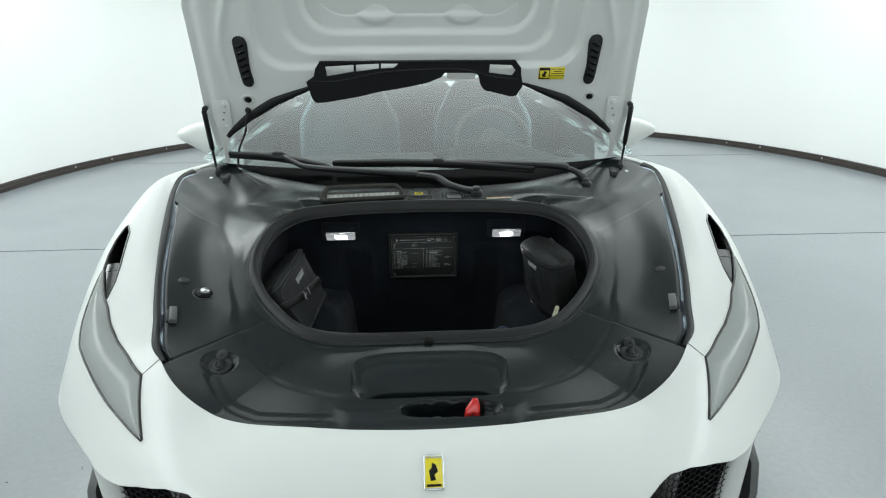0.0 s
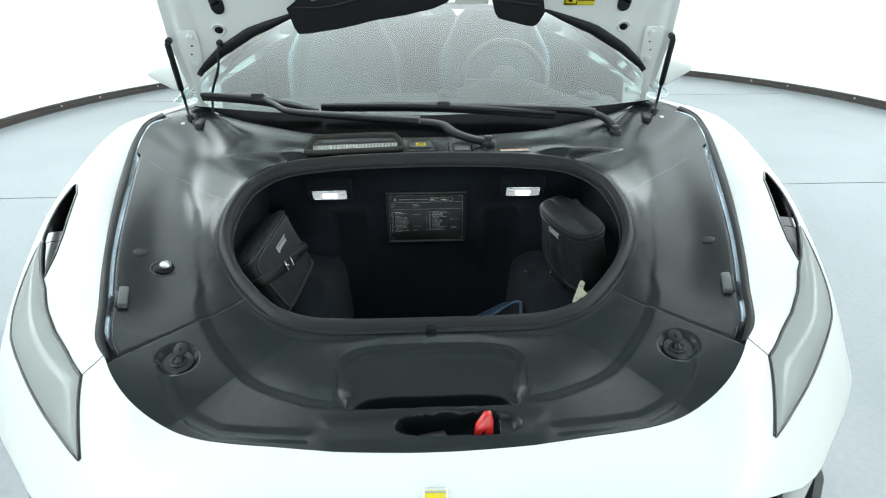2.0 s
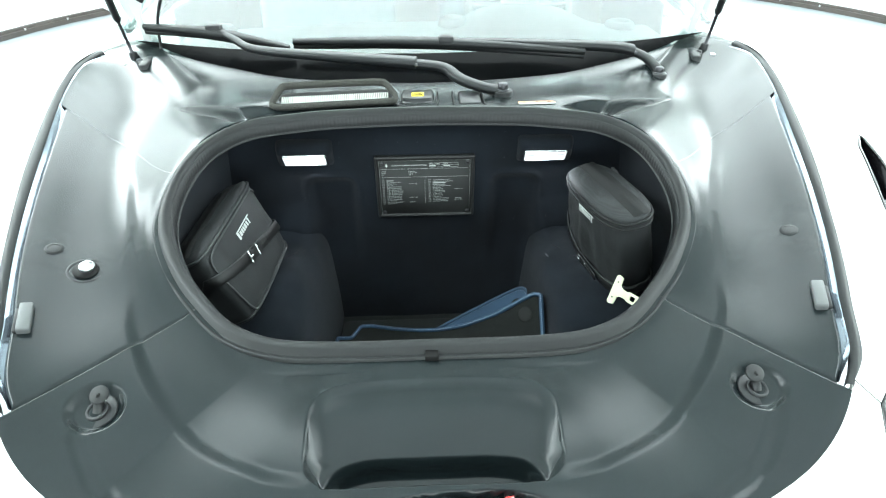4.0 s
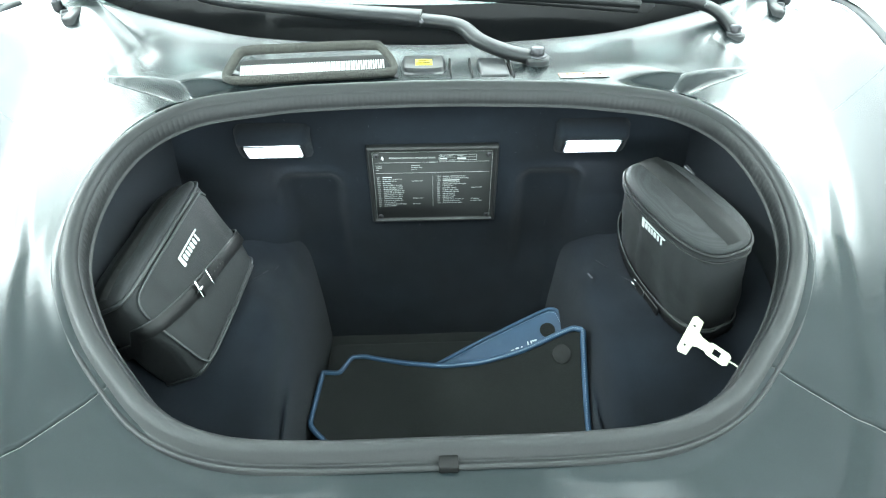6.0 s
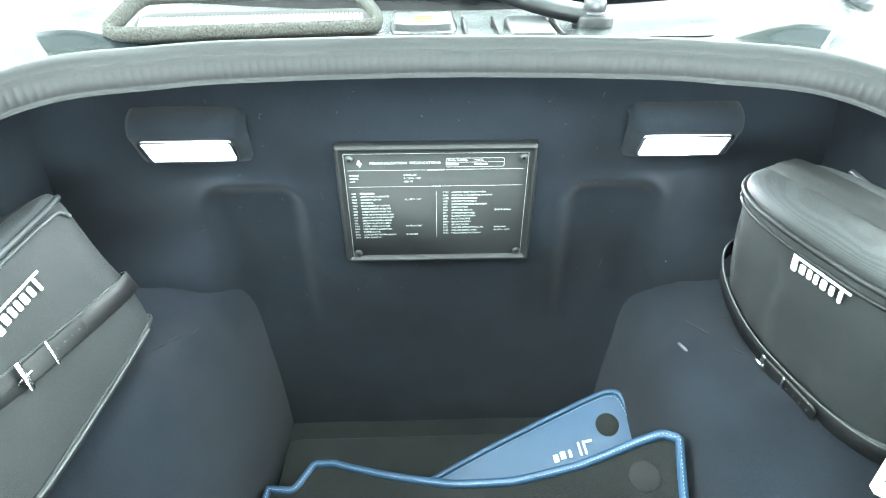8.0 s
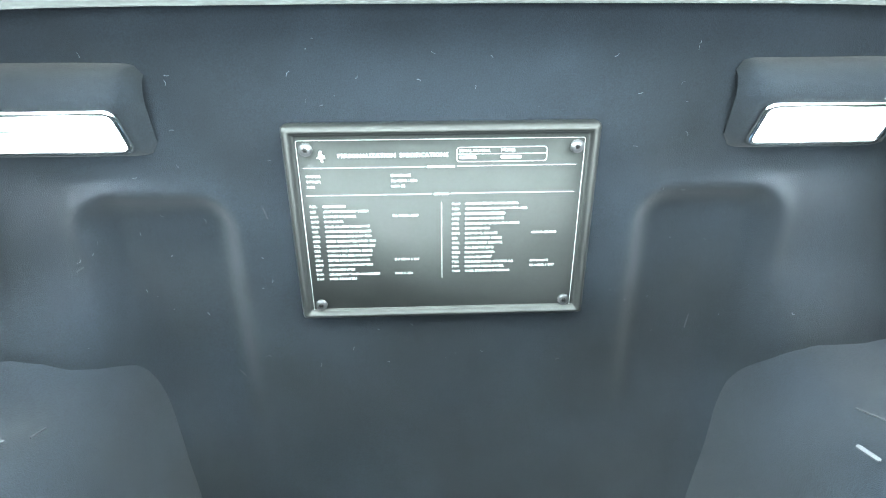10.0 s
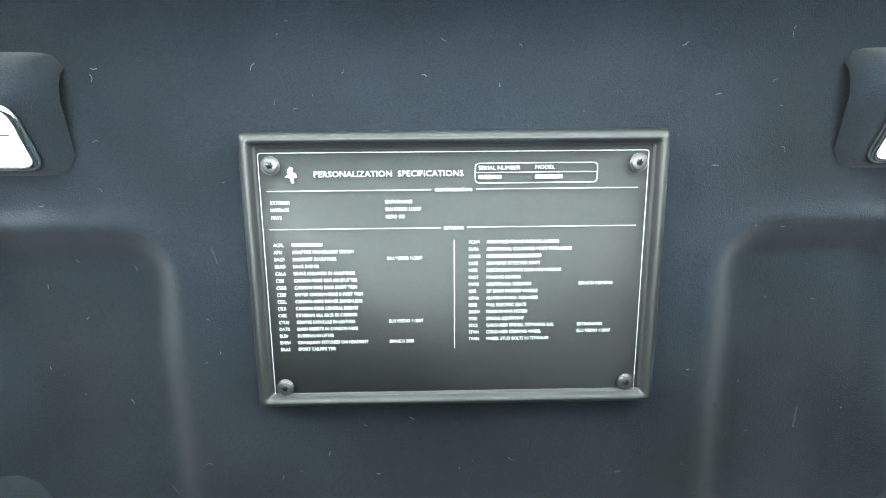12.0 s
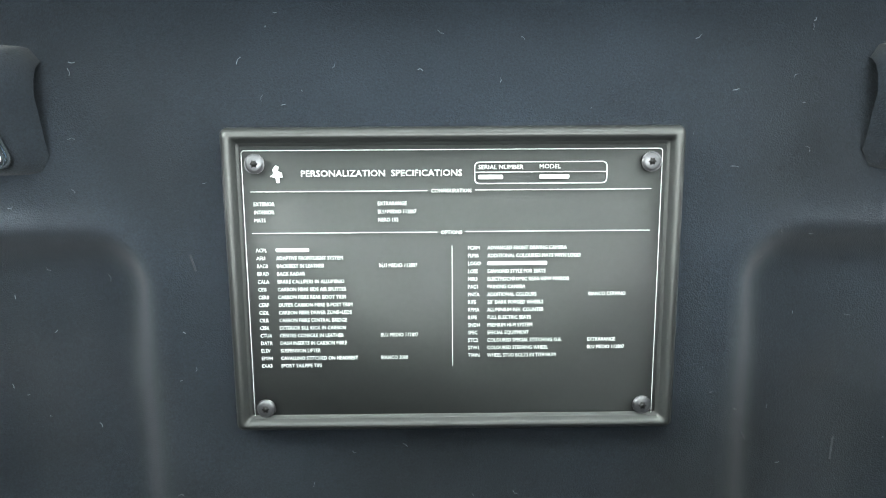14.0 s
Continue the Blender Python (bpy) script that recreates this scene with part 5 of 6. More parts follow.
part("white_strip", slab(round_rect(0.085, 0.009, 0.001, 2), 0.001, frame_of((STRIP[0], STRIP[1] - 0.0115, on_cowl(*STRIP) + 0.0014), (1, 0.04, 0), (0, 1, -0.05))), WHITE, lab)
for k in range(3):
    part("warning_mark", slab([(-.004, -.003), (.004, -.003), (0, .004)], 0.0004, frame_of((STRIP[0] - 0.028 + 0.028 * k, STRIP[1], on_cowl(*STRIP) + 0.002), (1, 0.04, 0), (0, 1, -0.05))), DEEPBLACK, lab)

# nose badge
p = skin_at(0, 0.87)
q = skin_at(0, 1.52)
BM = frame_of((p + q) / 2 + np.array([0, 0, 0.001]), (1, 0, 0), p - q)
badge = part("nose_badge", slab(round_rect(0.038, 0.064, 0.004), 0.004, BM, 0.0015), CHROME, car, "yellow enamel nose badge in a chrome rim")
part("enamel", slab(round_rect(0.032, 0.056, 0.002), 0.0048, BM), YELLOW, badge)
part("badge_stripe", slab(round_rect(0.032, 0.003, 0.0005, 1, 0, 0.0255), 0.0052, BM), WHITE, badge)
part("emblem", slab([(-.006, -.017), (.004, -.015), (.001, -.006), (.008, .0), (.004, .012), (-.003, .016), (-.004, .006), (-.009, .002)], 0.0052, BM), DEEPBLACK, badge)
part("badge_bar", slab(round_rect(0.027, 0.004, 0.0005, 1, 0, -0.0245), 0.0052, BM), DEEPBLACK, badge)

# ---- specification plate on the rear wall ----
PM = frame_of((-.0042, 2.0440, .6927), (1, 0, 0), (0, 0, 1)) @ Matrix.Scale(1.082, 4)
plate = part("specification_plate", bmesh.new(), PLASTIC, car, "dark engraved specification plate screwed to the felt wall")
PW, PH = 0.2200, 0.1508
PC = PM @ pose(0, 0.0013, 0)
rows = []
for i, z in ((0.0, 0.0), (0.0, 0.0075), (0.0008, 0.0098), (0.0030, 0.0118), (0.0048, 0.0119), (0.0062, 0.0108), (0.0070, 0.0085), (0.0074, 0.0080), (0.0084, 0.0080), (0.0088, 0.0072)):
    # the frame is a little slimmer along its foot
    slim = 1 - min(1.0, i / 0.0062)
    rows.append([PC @ Vector((x - 0.0004 * slim * math.copysign(1, x) * smooth01(0.02, -0.06, y), y + 0.0012 * slim * smooth01(0.0, -0.06, y), z)) for x, y in round_rect(PW - 2 * i, PH - 2 * i, max(0.0035 - i * 0.3, 0.0008), 4)])
part("plate_frame", grid_mesh(rows, close_v=True), PLATERIM, plate, "bevelled dark metal frame")
part("plate_face", slab(round_rect(PW - 0.0172, PH - 0.0172, 0.001), 0.0074, PC), PLATE, plate, "matt black engraved face")
FZ = 0.0078
ROW = 33.0 / 1000 / words_width("CARBON FIBRE REAR BOOT TRIM", 0.0026)


def label_text(text, x, y, size, squeeze=None, align="LEFT", wide=None):
    """Engraved words at x, y on the face, in millimetres from its middle."""
    k = wide / 1000 / words_width(text, size) if wide else (squeeze or ROW)
    part("lettering", words(text, size, PM @ pose(x / 1000, y / 1000 - size * 0.35, FZ), align, 1.0, k), WHITE, plate, "white engraved lettering", smooth=False)


def print_bar(x, y, w, h):
    part("print_bar", slab(round_rect(w / 1000, h / 1000, h * 0.3 / 1000, 2, (x + w / 2) / 1000, y / 1000), 0.0002, PM @ pose(0, 0, FZ - 0.0001)), WHITE, plate, "white engraved bar", smooth=False)


def rule(x0, y0, x1, y1, w=0.00032):
    x0, y0, x1, y1 = (v / 1000 for v in (x0, y0, x1, y1))
    if abs(x1 - x0) > abs(y1 - y0):
        o = round_rect(abs(x1 - x0), w, w * 0.4, 1, (x0 + x1) / 2, (y0 + y1) / 2)
    else:
        o = round_rect(w, abs(y1 - y0), w * 0.4, 1, x0, (y0 + y1) / 2)
    part("rule", slab(o, 0.0002, PM @ pose(0, 0, FZ - 0.0001)), WHITE, plate, smooth=False)


def ring_line(x0, y0, x1, y1, r, w=0.0006):
    pts = [PM @ Vector((x, y, FZ)) for x, y in round_rect((x1 - x0) / 1000, (y0 - y1) / 1000, r, 5, (x0 + x1) / 2000, (y0 + y1) / 2000)]
    part("border_line", tube(pts, w / 2, 4, closed=True, flat=0.3, up=PM.to_3x3() @ Vector((0, 0, 1))), WHITE, plate)


ring_line(-100.4, 65.8, 99.4, -67.5, 0.0015, 0.00045)
ring_line(10.1, 59.8, 73.2, 49.7, 0.0022, 0.0005)
rule(10.4, 55.1, 73.0, 55.1, 0.0003)
label_text("PERSONALIZATION  SPECIFICATIONS", -72.8, 55.0, 0.0042, wide=76.5)
label_text("SERIAL NUMBER", 11.7, 57.5, 0.0029, wide=21.5)
label_text("MODEL", 40.8, 57.7, 0.0029, wide=10.1)
print_bar(11.7, 52.8, 11.9, 2.0)
print_bar(40.9, 52.8, 14.3, 2.0)
rule(-96.9, 46.5, -12.5, 46.5)
rule(10.4, 46.7, 94.7, 46.7)
label_text("CONFIGURATION", -1.1, 46.5, 0.0026, None, "CENTER", 19.0)
for k, (a, b) in enumerate((("EXTERIOR", "EXTRARANGE"), ("INTERIOR", "BLU MEDIO 112807"), ("MATS", "NERO 152"))):
    label_text(a, -95.8, 40.6 - 3.88 * k, 0.0026)
    label_text(b, -36.5, 40.6 - 3.88 * k, 0.0026)
rule(-97.1, 26.6, -8.0, 26.6)
rule(5.9, 26.8, 94.9, 26.8)
label_text("OPTIONS", -1.1, 26.5, 0.0026, None, "CENTER", 10.2)
rule(-0.9, 19.9, -0.9, -40.4)
LEFT = (("ACPL", None, ""), ("AFS1", "ADAPTIVE FRONTLIGHT SYSTEM", ""), ("BAC0", "BACKREST IN LEATHER", "BLU MEDIO 112807"), ("BRAD", "BACK RADAR", ""),
        ("CALA", "BRAKE CALLIPERS IN ALLUMINIO", ""), ("CEIS", "CARBON FIBRE SIDE AIR SPLITTER", ""), ("CERB", "CARBON FIBRE REAR BOOT TRIM", ""),
        ("CERF", "OUTER CARBON-FIBRE B-POST TRIM", ""), ("CIDL", "CARBON FIBRE DRIVER ZONE+LEDS", ""), ("CILR", "CARBON FIBRE CENTRAL BRIDGE", ""),
        ("CISK", "EXTERIOR SILL KICK IN CARBON", ""), ("CTU4", "CENTRE CONSOLE IN LEATHER", "BLU MEDIO 112807"), ("DATR", "DASH INSERTS IN CARBON FIBRE", ""),
        ("ELEV", "SUSPENSION LIFTER", ""), ("EMPH", "CAVALLINO STITCHED ON HEADREST", "BIANCO 2000"), ("EXA3", "SPORT TAILPIPE TIPS", ""))
RIGHT = (("FCAM", "ADVANCED FRONT DRIVING CAMERA", ""), ("FLMA", "ADDITIONAL COLOURED MATS WITH LOGO", ""), ("LOGO", None, ""), ("LOSS", "DIAMOND STYLE FOR SEATS", ""),
         ("MIR3", "ELECTROCHROMIC REAR-VIEW MIRROR", ""), ("PAC1", "PARKING CAMERA", ""), ("PNTA", "ADDITIONAL COLOURS", "BIANCO CERVINO"), ("RIF5", "20\" DARK FORGED WHEELS", ""),
         ("RPMA", "ALUMINIUM REV. COUNTER", ""), ("RSFE", "FULL ELECTRIC SEATS", ""), ("SNDH", "PREMIUM HI-FI SYSTEM", ""), ("SPEC", "SPECIAL EQUIPMENT", ""),
         ("STC2", "COLOURED SPECIAL STITCHING O.R.", "EXTRARANGE"), ("STW1", "COLOURED STEERING WHEEL", "BLU MEDIO 112807"), ("TIWN", "WHEEL STUD BOLTS IN TITANIUM", ""))
for k, (a, b, c) in enumerate(LEFT):
    y = 18.35 - 3.86 * k
    label_text(a, -95.7, y, 0.0026)
    if b:
        label_text(b, -86.1, y, 0.0026)
    else:
        print_bar(-86.1, y, 16.0, 1.7)
    if c:
        label_text(c, -36.4, y, 0.0026)
for k, (a, b, c) in enumerate(RIGHT):
    y = 18.86 - 3.845 * k
    label_text(a, 6.75, y, 0.0026)
    if b:
        label_text(b, 16.3, y, 0.0026)
    else:
        print_bar(16.3, y, 29.0, 1.7)
    if c:
        label_text(c, 65.9, y, 0.0026)
# white emblem: a plain upright shape
x, y = -0.0843, 0.0547
part("emblem", slab([(x + a, y + b) for a, b in ((-.0030, -.0010), (-.0012, .0002), (-.0016, .0022), (-.0002, .0042), (.0014, .0036), (.0008, .0016), (.0028, .0006), (.0030, -.0016), (.0014, -.0012), (.0016, -.0040), (.0002, -.0040), (-.0004, -.0016))],
             0.0002, PM @ pose(0, 0, FZ - 0.0001)), WHITE, plate, "small white emblem shape", smooth=False)
for x, y in ((-.0941, .0596), (.0941, .0596), (-.0944, -.0615), (.0943, -.0614)):
    screw = part("screw", rod(0.0047, 0.0022, PM @ pose(x, y, 0.0074), 28, 0.0016), DARKSTEEL, plate, "dark round-headed screw")
    star = []
    for k in range(12):
        r = 0.0020 if k % 2 == 0 else 0.0013
        star.append((x + r * math.cos(k * math.tau / 12), y + r * math.sin(k * math.tau / 12)))
    part("socket", slab(star, 0.0002, PM @ pose(0, 0, 0.0096)), DEEPBLACK, screw)
# faint wear marks on the felt
for x, z, w, h, a in ((.165, .60, .001, .009, 25), (-.145, .705, .001, .010, 20), (-.30, .66, .008, .001, 30), (.222, .59, .001, .018, -12), (-.19, .545, .001, .008, 40), (.10, .56, .004, .001, 10)):
    part("felt_scuff", slab(round_rect(w, h, min(w, h) * 0.4, 2), 0.0003, frame_of((x, back_y(z) - 0.0005 + back_relief(x, z), z), (1, 0, 0), (0, 0.2, 1)) @ pose(0, 0, 0, rz=a)), SCUFF, car, smooth=False)

# smears on the housings
for x, y, w, h, a in ((.279, 1.905, .0035, .016, 15), (.305, 1.93, .0012, .030, 30), (.345, 1.88, .001, .040, 38), (-.315, 1.93, .002, .014, -35), (-.33, 1.915, .0012, .020, -40), (-.30, 1.95, .001, .012, -20)):
    part("felt_scuff", slab(round_rect(w, h, w * 0.4, 2), 0.0012, frame_of((x, y, 0.5785 if x > .3 or x < -.31 else 0.571), (1, 0, 0.25 if x > 0 else -0.25), (0, 1, 0)) @ pose(0, 0, 0.003, rz=a)), RUB if h == .016 else SCUFF, car, smooth=False)

lint = bmesh.new()
for k in range(90):
    x, z = random.uniform(-0.30, 0.30), random.uniform(0.56, 0.84)
    if abs(x + 0.004) < 0.125 and 0.60 < z < 0.785:
        continue
    a, n = random.uniform(0, math.tau), random.uniform(0.0008, 0.0045)
    bend = random.uniform(-1.2, 1.2)
    pts = [Vector((x + n * g * math.cos(a + bend * g), back_y(z) + back_relief(x, z) - 0.0010, z + n * g * math.sin(a + bend * g))) for g in (0, 0.5, 1)]
    tube(pts, random.choice((0.00008, 0.00012, 0.00018)), 4, bm=lint)
tagged(part("lint", lint, LINT, car, "pale lint caught in the felt"), kind="stuff")

# ---- loose things in the boot ----
BL_, BD, BH = 0.258, 0.108, 0.196


def stadium(w, d, z, n=56, power=2.8):
    """A rounded footprint at height z."""
    out = []
    for k in range(n):
        t = k * math.tau / n
        c, s = math.cos(t), math.sin(t)
        out.append((w / 2 * math.copysign(abs(c) ** (2 / power), c), d / 2 * math.copysign(abs(s) ** (2 / power), s), z))
    return out


def travel_bag(m, label, crumple, seed, strap_z, strap_rise, buckle_x, badge_x, badge_z, piped, zip_y, pull):
    bag = thing("travel_bag", m, label, "bag", "pair of travel bags")
    # the leaning bag is boxy and flares upwards, the upright one has round ends
    power = 5.5 if piped else 2.8
    flare = 0.05 if piped else 0.0
    tilt = 0.20 if piped else 0.06
    rows = []
    for z, w, d in ((0.0, 0.80, 0.70), (0.002, 0.90, 0.84), (0.010, 0.955, 0.93), (0.03, 0.985, 0.97), (0.06, 1.0, 1.0), (0.09, 1.0, 1.0), (0.12, 1.0, 1.01), (0.160, 1.0, 1.0), (0.170, 0.985, 0.97)):
        rows.append((z, w - flare * (1 - z / 0.170), d))
    zs = np.linspace(0, 0.170, 40)
    mesh = []
    for z in zs:
        w = np.interp(z, [r[0] for r in rows], [r[1] for r in rows])
        d = np.interp(z, [r[0] for r in rows], [r[2] for r in rows])
        ring = []
        for x, y, _ in stadium(BL_ * w, BD * d, z, 110, power):
            k = crumple * noise.noise(Vector((x * 16 + seed, y * 20, z * 9 + x * 14))) + crumple * 0.5 * noise.noise(Vector((x * 40 + seed, y * 30, z * 22)))
            k += 1.1 * crumple * noise.noise(Vector((x * 42 + 3 * seed, y * 8, z * 5 + x * 6)))
            k += (0.5 if piped else 2.0) * crumple * math.sin(x * 62 + z * 16 + seed) * noise.noise(Vector((x * 11, z * 6, seed))) * (1.6 - z * 5)
            f = math.sin(math.pi * min(1, z / 0.170)) * (1 - (0.9 * math.exp(-((x - badge_x) / 0.045) ** 4 - ((z - badge_z) / 0.018) ** 2) if y < 0 else 0))
            r = math.hypot(x, y)
            ring.append((x + x / r * k * f, y + y / r * k * f, z))
        mesh.append(ring)
    bm = grid_mesh(mesh, close_v=True)
    bm.faces.new([bm.verts.new(p) for p in mesh[0]][::-1])
    part("bag_body", bm, CLOTH, bag, "black woven nylon")
    top = []
    for g in np.linspace(0, 1, 16):
        a = g * math.pi / 2
        w = max(math.cos(a), 0.0) ** 0.5
        top.append(stadium(BL_ * 0.985 * max(w, 0.001), BD * 0.97 * max(w, 0.001), 0.170 + 0.016 * math.sin(a) ** 0.6, 70, power))
    top = [[(x * (1 + 1.5 * crumple * noise.noise(Vector((x * 20, y * 20, seed)))), y, z + (0.55 if piped else 0.2) * crumple * (noise.noise(Vector((x * 22 + seed, y * 26, seed))) + 0.5 * noise.noise(Vector((x * 50, y * 60, seed)))) * min(1.0, 3 * (z - 0.170) / 0.016)) for x, y, z in r] for r in top]
    lid = part("bag_lid", grid_mesh(top, close_v=True), CLOTH, bag, "black padded lid")
    zip_rows = []
    for x in np.linspace(-BL_ / 2 * 0.93, BL_ / 2 * 0.93, 40):
        w = min(1.0, abs(2 * x / BL_ / 0.985))
        h = 0.170 + 0.016 * (1 - w ** 4) ** 0.3
        zip_rows.append([(x, y + zip_y, h + dz) for y, dz in ((-.0185, -.003), (-.0175, .0010), (-.006, .0012), (-.005, .0022), (.005, .0022), (.006, .0012), (.0175, .0010), (.0185, -.003))])
    part("zip_band", grid_mesh(zip_rows, flip=True), ZIPTAPE, lid, "black zip band across the lid")
    if piped:
        def face(x, z):
            return (x, -BD / 2 * 1.025 * (1 - min(0.98, abs(2 * x / BL_)) ** power) ** (1 / power) - 0.001, z)

        pts = even([face(*q) for q in ((.113, .150), (.104, .160), (.085, .163), (0, .164), (-.085, .163), (-.112, .154), (-.117, .125), (-.113, .084), (-.109, .050), (-.104, .024), (-.090, .013), (0, .011), (.090, .012))], 90)
        part("panel_piping", tube(pts, 0.0022, 8), PIPING, bag, "black leather piping")
    else:
        part("lid_seam", tube(stadium(BL_ * 1.004, BD * 1.008, 0.158, 80, power), 0.0021, 8, closed=True), LEATHER, bag, "black seam under the lid")
    part("zip_pull", box(0.022, 0.006, 0.003, pose(*pull), 0.001), DARKSTEEL, lid, "metal zip pull")
    part("lid_piping", tube(stadium(BL_ * 1.0, BD * 1.0, 0.170, 80, power), 0.0030, 8, closed=True), PIPING if piped else LEATHER, bag, "black leather piping")
    part("base_piping", tube(stadium(BL_ * (0.97 - flare), BD * 0.95, 0.012, 80, power), 0.0024, 8, closed=True), PIPING, bag, "black leather piping")
    # strap that runs round the bag
    ring = stadium(BL_ * (1.022 - 0.4 * flare), BD * 1.055, strap_z, 90, power)
    band = [[(x, y, z - 0.011) for x, y, z in ring], [(x * 1.008, y * 1.02, z - 0.010) for x, y, z in ring], [(x * 1.008, y * 1.02, z + 0.010) for x, y, z in ring], [(x, y, z + 0.011) for x, y, z in ring]]
    band = [[(x, y, z - tilt * x * (1 if y < 0 else 0.2)) for x, y, z in r] for r in band]
    band = [[(x * (1 + 0.25 * max(0.0, -x) * strap_rise), y, z + strap_rise * min(0.0, x) ** 2) for x, y, z in r] for r in band]
    st = part("bag_strap", grid_mesh(band, close_v=True, flip=True), LEATHER, bag, "black leather strap")
    part("strap_edge", tube(band[3], 0.0014, 6, closed=True), PIPING, st)
    by = -BD / 2 * 1.085 - 0.0045
    bx = buckle_x
    bz = strap_z - tilt * bx + strap_rise * min(0.0, bx) ** 2
    lean = math.degrees(math.atan(tilt))
    for w, h, x in ((0.0055, 0.027, bx), (0.0035, 0.024, bx + 0.030)):
        part("buckle", box(w, 0.0022, h, pose(x, by - 0.0012, bz - tilt * (x - bx), ry=lean), 0.0007), CHROME, st, "polished metal buckle")
    part("buckle_prong", tube([(bx - 0.008, by - 0.002, bz), (bx + 0.006, by - 0.0028, bz - 0.001)], 0.0014, 8), CHROME, st)
    part("strap_tongue", slab(round_rect(0.075, 0.019, 0.006), 0.0025, Matrix(((1, 0, 0, bx + 0.034), (0, 0, -1, by + 0.002), (0, 1, 0, bz - tilt * 0.034), (0, 0, 0, 1))) @ pose(0, 0, 0, rz=-lean), 0.0008), LEATHER, st)
    for k in range(4):
        part("strap_hole", rod(0.0011, 0.0003, Matrix(((1, 0, 0, bx + 0.036 + 0.009 * k), (0, 0, -1, by - 0.0006), (0, 1, 0, bz - tilt * (0.036 + 0.009 * k)), (0, 0, 0, 1))), 10), PIPING, st)
    # white badge: a bar with uneven teeth, no letters
    fy = -BD / 2 * 1.012 - 0.0020
    lm = Matrix(((1, 0, 0, badge_x), (0, 0, -1, fy), (0, 1, 0, badge_z), (0, 0, 0, 1))) @ Matrix.Diagonal((1.27, 1.45, 1, 1))
    mark = part("white_badge", slab(round_rect(0.050, 0.0018, 0.0004, 1, 0.0, 0.0055), 0.0008, lm), WHITE, bag, "small white badge", smooth=False)
    for k, (x, w, h) in enumerate(((-.0225, .005, .010), (-.0150, .005, .007), (-.0085, .004, .007), (-.0025, .004, .007), (.0040, .005, .007), (.0110, .004, .007), (.0180, .003, .009))):
        part("badge_tooth", slab(round_rect(w, h, 0.0008, 1, x, -0.0005), 0.0008, lm), WHITE, mark, smooth=False)
    if piped:
        # the bag has slumped sideways
        for o in bag.children_recursive:
            o.data.transform(Matrix(((1, 0, 0.21, -0.034), (0, 1, 0, 0), (0, 0, 1, 0), (0, 0, 0, 1))))
    return bag


def bag_pose(base, front, up):
    """Stands a bag on base with its face towards front."""
    z = Vector(up).normalized()
    y = -Vector(front)
    y = (y - z * y.dot(z)).normalized()
    x = y.cross(z)
    m = Matrix((x, y, z)).transposed().to_4x4()
    m.translation = Vector(base)
    return m


travel_bag(bag_pose((.409, 1.864, .590), (-.975, -.215, -.185), (-.19, -.05, .98)) @ Matrix.Diagonal((0.965, 1.0, 1.035, 1)), "black nylon travel bag with a leather strap, upright in the boot", 0.006, 3.1, 0.012, 2.6, -0.012, 0.018, 0.148, False, 0.010, (-0.064, 0.053, 0.176, 0, 20, 10))
travel_bag(bag_pose((-.373, 1.859, .571), (.86, -.162, .483), (-.498, -.063, .865)) @ Matrix.Diagonal((1.03, 1.0, 0.955, 1)), "black nylon travel bag with leather strap, leaning on boot wall", 0.004, 8.7, 0.080, 0.8, -0.034, 0.011, 0.130, True, 0.0, (BL_ / 2 - 0.03, 0.010, 0.182, 0, 30, 15))

# floor mats
MAT = [Vector((-.230, 1.926, .360)), Vector((.252, 1.826, .531)), Vector((-.268, 1.60, .305)), Vector((.250, 1.58, .335))]


def mat_at(a, b, lift=0.0):
    """The upper mat: a across, b from its rear edge forwards."""
    p = MAT[0].lerp(MAT[1], a).lerp(MAT[2].lerp(MAT[3], a), b)
    p.z += lift - 0.045 * math.sin(math.pi * a) * (1 - b) ** 1.5 - 0.02 * math.sin(math.pi * min(1, b * 1.1)) * a
    return p


def mat_rear(a):
    return float(np.interp(a, [0, .07, .085, .11, .16, .30, .50, .65, .80, .92, .97, 1.0], [.14, .135, .09, .02, .005, .035, .075, .080, .055, .015, .005, .03]))


mat = thing("floor_mat", pose(0.01, 1.72, 0.32), "black carpet floor mat edged in stitched blue leather", "floor mat", "floor mats in the boot", world_parts=True)


def mat_left(b):
    """The mat's left edge steps in halfway down."""
    return float(np.interp(b, [0, .46, .50, .54, .58, 1], [0, 0, .015, .06, .08, .08]))


def mat_in(a, b):
    return mat_at(mat_left(b) + (1 - mat_left(b)) * a, b)


rows = [[mat_in(a, mat_rear(a) + (1 - mat_rear(a)) * g) for a in np.linspace(0, 1, 81)] for g in np.linspace(0, 1, 60)]
under = [[p - Vector((0, 0.004, 0.008)) for p in r] for r in rows]
part("mat_top", grid_mesh(rows + under[::-1], flip=True), CARPET, mat, "black cut-pile carpet")
edge = [mat_in(0, 1 - g * (1 - mat_rear(0))) for g in np.linspace(0, 1, 40)] + [mat_at(a, mat_rear(a)) for a in np.linspace(0, 1, 110)] + [mat_at(1, mat_rear(1) + g * (1 - mat_rear(1))) for g in np.linspace(0, 1, 30)]
path = even([tuple(p) for p in edge[::2]], 220)
part("mat_binding", tube(path, 0.0052, 8), BLUE, mat, "blue leather binding")
pad = mat_at(0.93, 0.12)
part("fastener_pad", rod(0.0165, 0.002, frame_of(pad, mat_at(0.96, 0.12) - mat_at(0.90, 0.12), mat_at(0.93, 0.06) - mat_at(0.93, 0.18)), 28, 0.0008), ZIPTAPE, mat, "dark round fastener pad")
stitches = bmesh.new()
fine = even([tuple(p) for p in edge[::2]], 560)
cen = np.array(mat_at(0.5, 0.6))
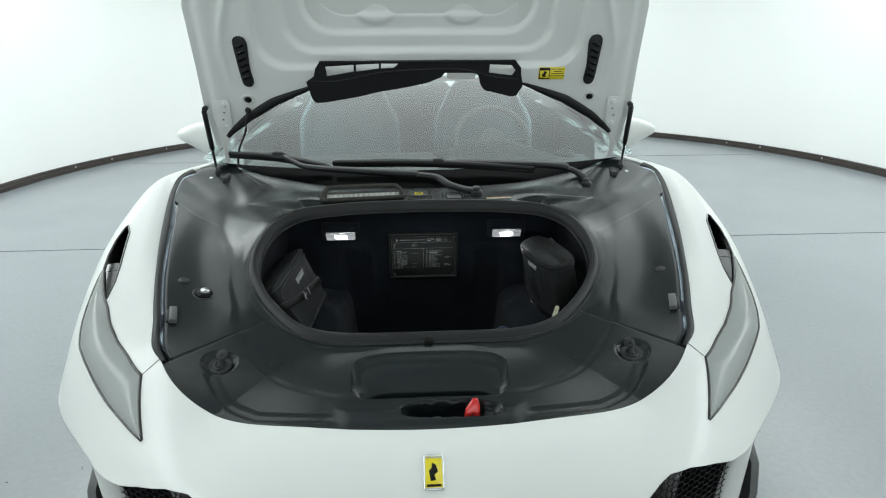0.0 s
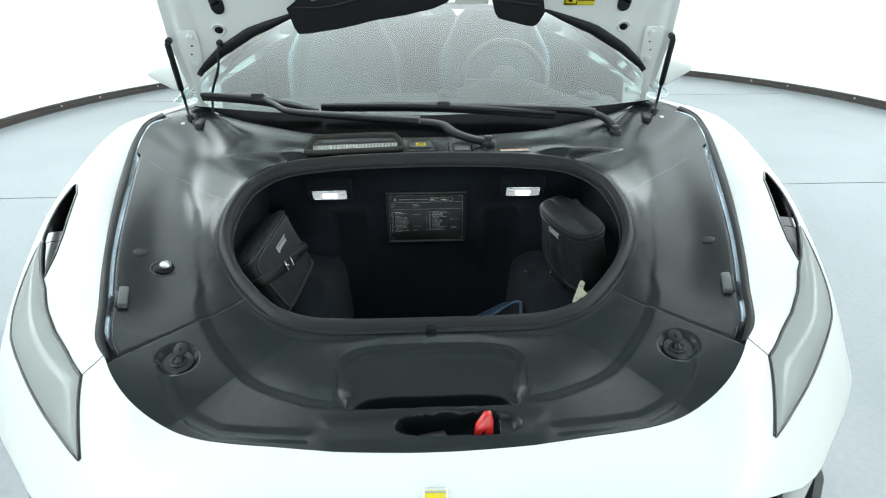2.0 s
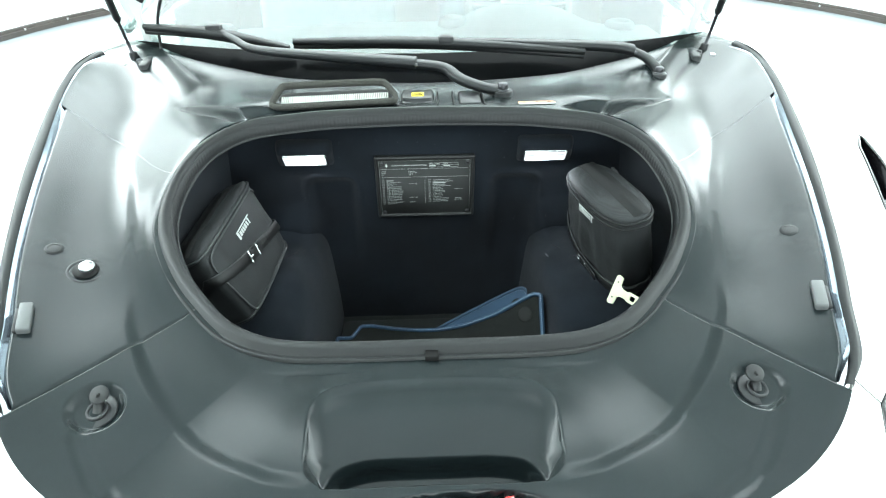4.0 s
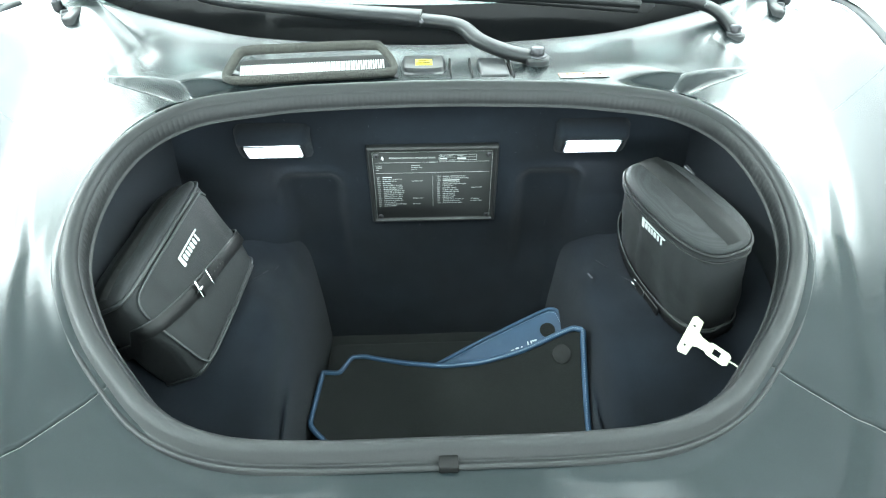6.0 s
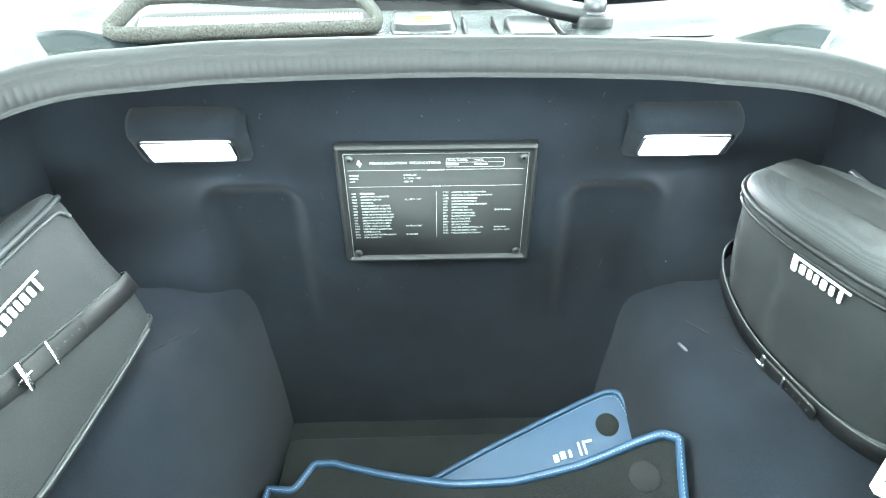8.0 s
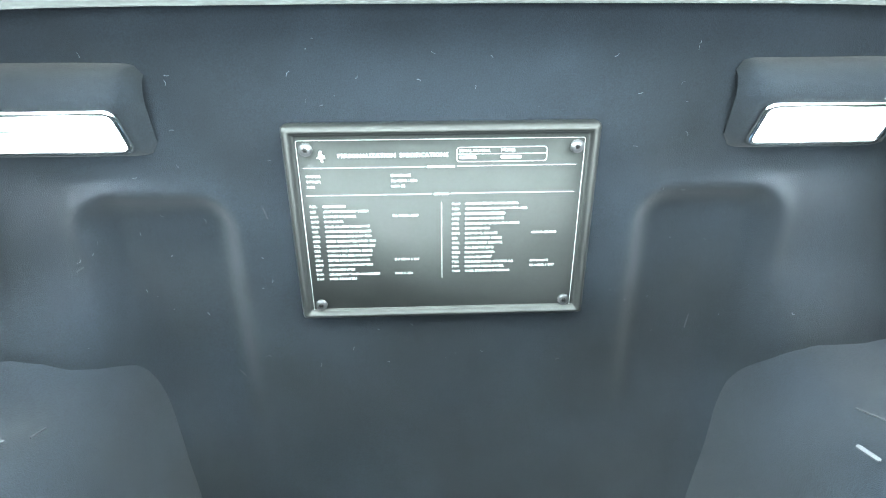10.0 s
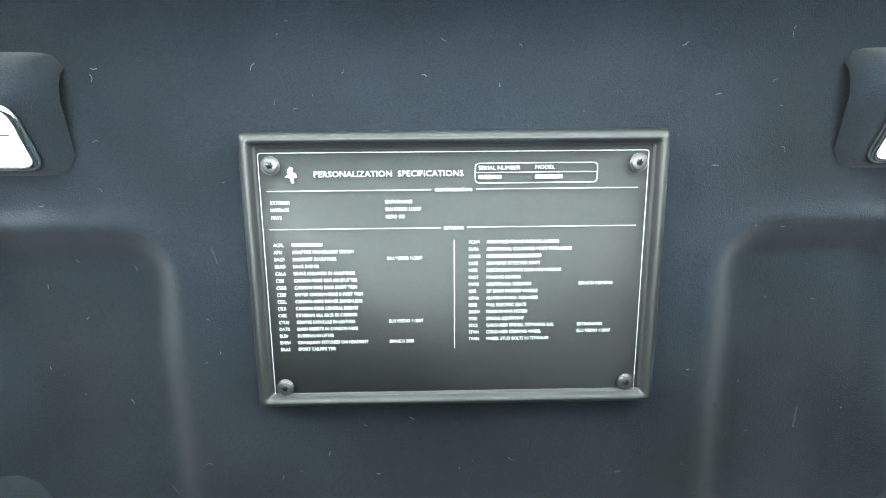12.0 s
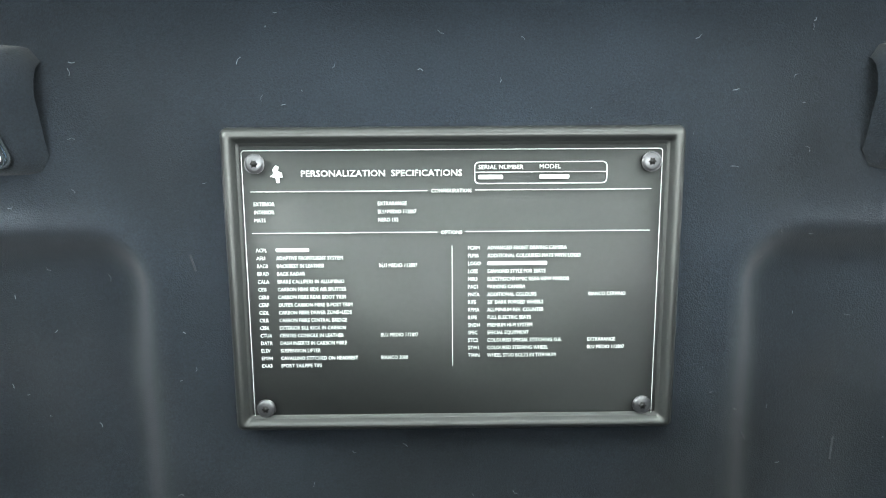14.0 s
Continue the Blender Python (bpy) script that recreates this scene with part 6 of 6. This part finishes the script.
for k in range(0, 558, 2):
    d = cen - fine[k]
    d = d / np.linalg.norm(d) * 0.0015
    tube([fine[k] + d + np.array([0, -0.002, 0.0057]), fine[k + 1] + d + np.array([0, -0.002, 0.0057])], 0.0005, 4, bm=stitches)
tagged(part("stitching", stitches, THREAD, mat, "pale stitching"), kind="stuff")
# lower mat, blue side up
q = [(x + .005, y + .03, z - .018) for x, y, z in ((-.05, 1.86, .345), (.05, 1.893, .378), (.13, 1.912, .418), (.205, 1.928, .455), (.228, 1.928, .466), (.240, 1.915, .466), (.252, 1.86, .440), (.262, 1.74, .36), (.268, 1.66, .315), (-.02, 1.66, .300))]
mat2 = thing("floor_mat", pose(0.12, 1.8, 0.31), "blue leather mat with dark fastener spot, propped in boot well", "floor mat", "floor mats in the boot", world_parts=True)
fm = frame_of((.125, 1.83, .342), (1, 0.05, 0.30), (0.0, 1.0, 0.42))
inv = fm.inverted()
flat = [inv @ Vector(p) for p in q]
part("mat_leather", slab([(p.x, p.y) for p in flat], 0.006, fm @ pose(0, 0, -0.006), 0.0015), BLUE, mat2, "smooth blue leather")
loop = even([(p.x, p.y, 0.0) for p in flat], 150)
part("mat_binding", tube([fm @ Vector(p) for p in loop], 0.004, 8), BLUE, mat2)
st = bmesh.new()
loop2 = even([(p.x * 0.955 + 0.002, p.y * 0.955, 0.001) for p in flat], 380)
for k in range(0, 378, 2):
    tube([fm @ Vector(loop2[k]), fm @ Vector(loop2[k + 1])], 0.0005, 4, bm=st)
tagged(part("stitching", st, THREAD, mat2, "pale stitching"), kind="stuff")
spot = inv @ Vector((.222, 1.923, .417))
part("fastener_spot", rod(0.0155, 0.0015, fm @ pose(spot.x, spot.y, 0.0), 32, 0.0006), CARPET, mat2, "dark round fastener pad")
spot = inv @ Vector((.178, 1.902, .395))
for dx, dy, w, h in ((-.030, -.006, .007, .010), (-.020, -.004, .007, .010), (-.010, -.004, .004, .010), (.004, -.001, .003, .018), (.011, -.001, .003, .018), (.018, .006, .010, .003)):
    part("white_mark", slab(round_rect(w, h, 0.001, 2, spot.x + dx, spot.y + dy), 0.0005, fm @ pose(0, 0, 0.0002)), WHITE, mat2, smooth=False)
# dark board under the mats
board = slab(round_rect(0.43, 0.30, 0.02, 5), 0.010, frame_of((-.02, 1.835, .300), (1, 0, 0), (0, 1, 0.06)), 0.003)
tagged(part("floor_board", board, CARPET), "dark grey carpeted board on the boot floor", "board")

# pull tag hanging at the seal
TM = frame_of((.380, 1.7235, .6095), (.35, .33, .875), (-.33, .94, -.09))
TAG = [(-.034, .004), (-.031, -.010), (-.013, -.012), (-.009, -.020), (-.008, -.034), (-.011, -.040), (-.011, -.070), (-.007, -.076), (.007, -.076), (.011, -.070), (.011, -.040), (.008, -.034), (.009, -.020), (.013, -.012), (.031, -.010), (.034, .004), (.030, .010), (-.030, .010)]
tag = thing("pull_tag", TM @ Matrix.Scale(0.92, 4), "cream T-shaped pull tag hanging beside the boot seal", "tag")
part("tag_card", slab_holes([(x, y) for x, y in TAG], [[(-.005, -.046), (.005, -.046), (.005, -.060), (-.005, -.060)]], 0.0022, Matrix()), CARD, tag, "cream plastic", smooth=False)
for x in (-.018, .018):
    part("tag_print", slab([(x - .002, -.0016), (x + .0016, -.0026), (x + .002, .0016), (x - .0006, .0026)], 0.0003, pose(0, 0, 0.0022)), PLASTIC, tag)
part("tag_cord", tube([(0, -.072, .001), (.002, -.085, .002), (.0, -.105, .0)], 0.0012, 6), CARD, tag, "pale cord")
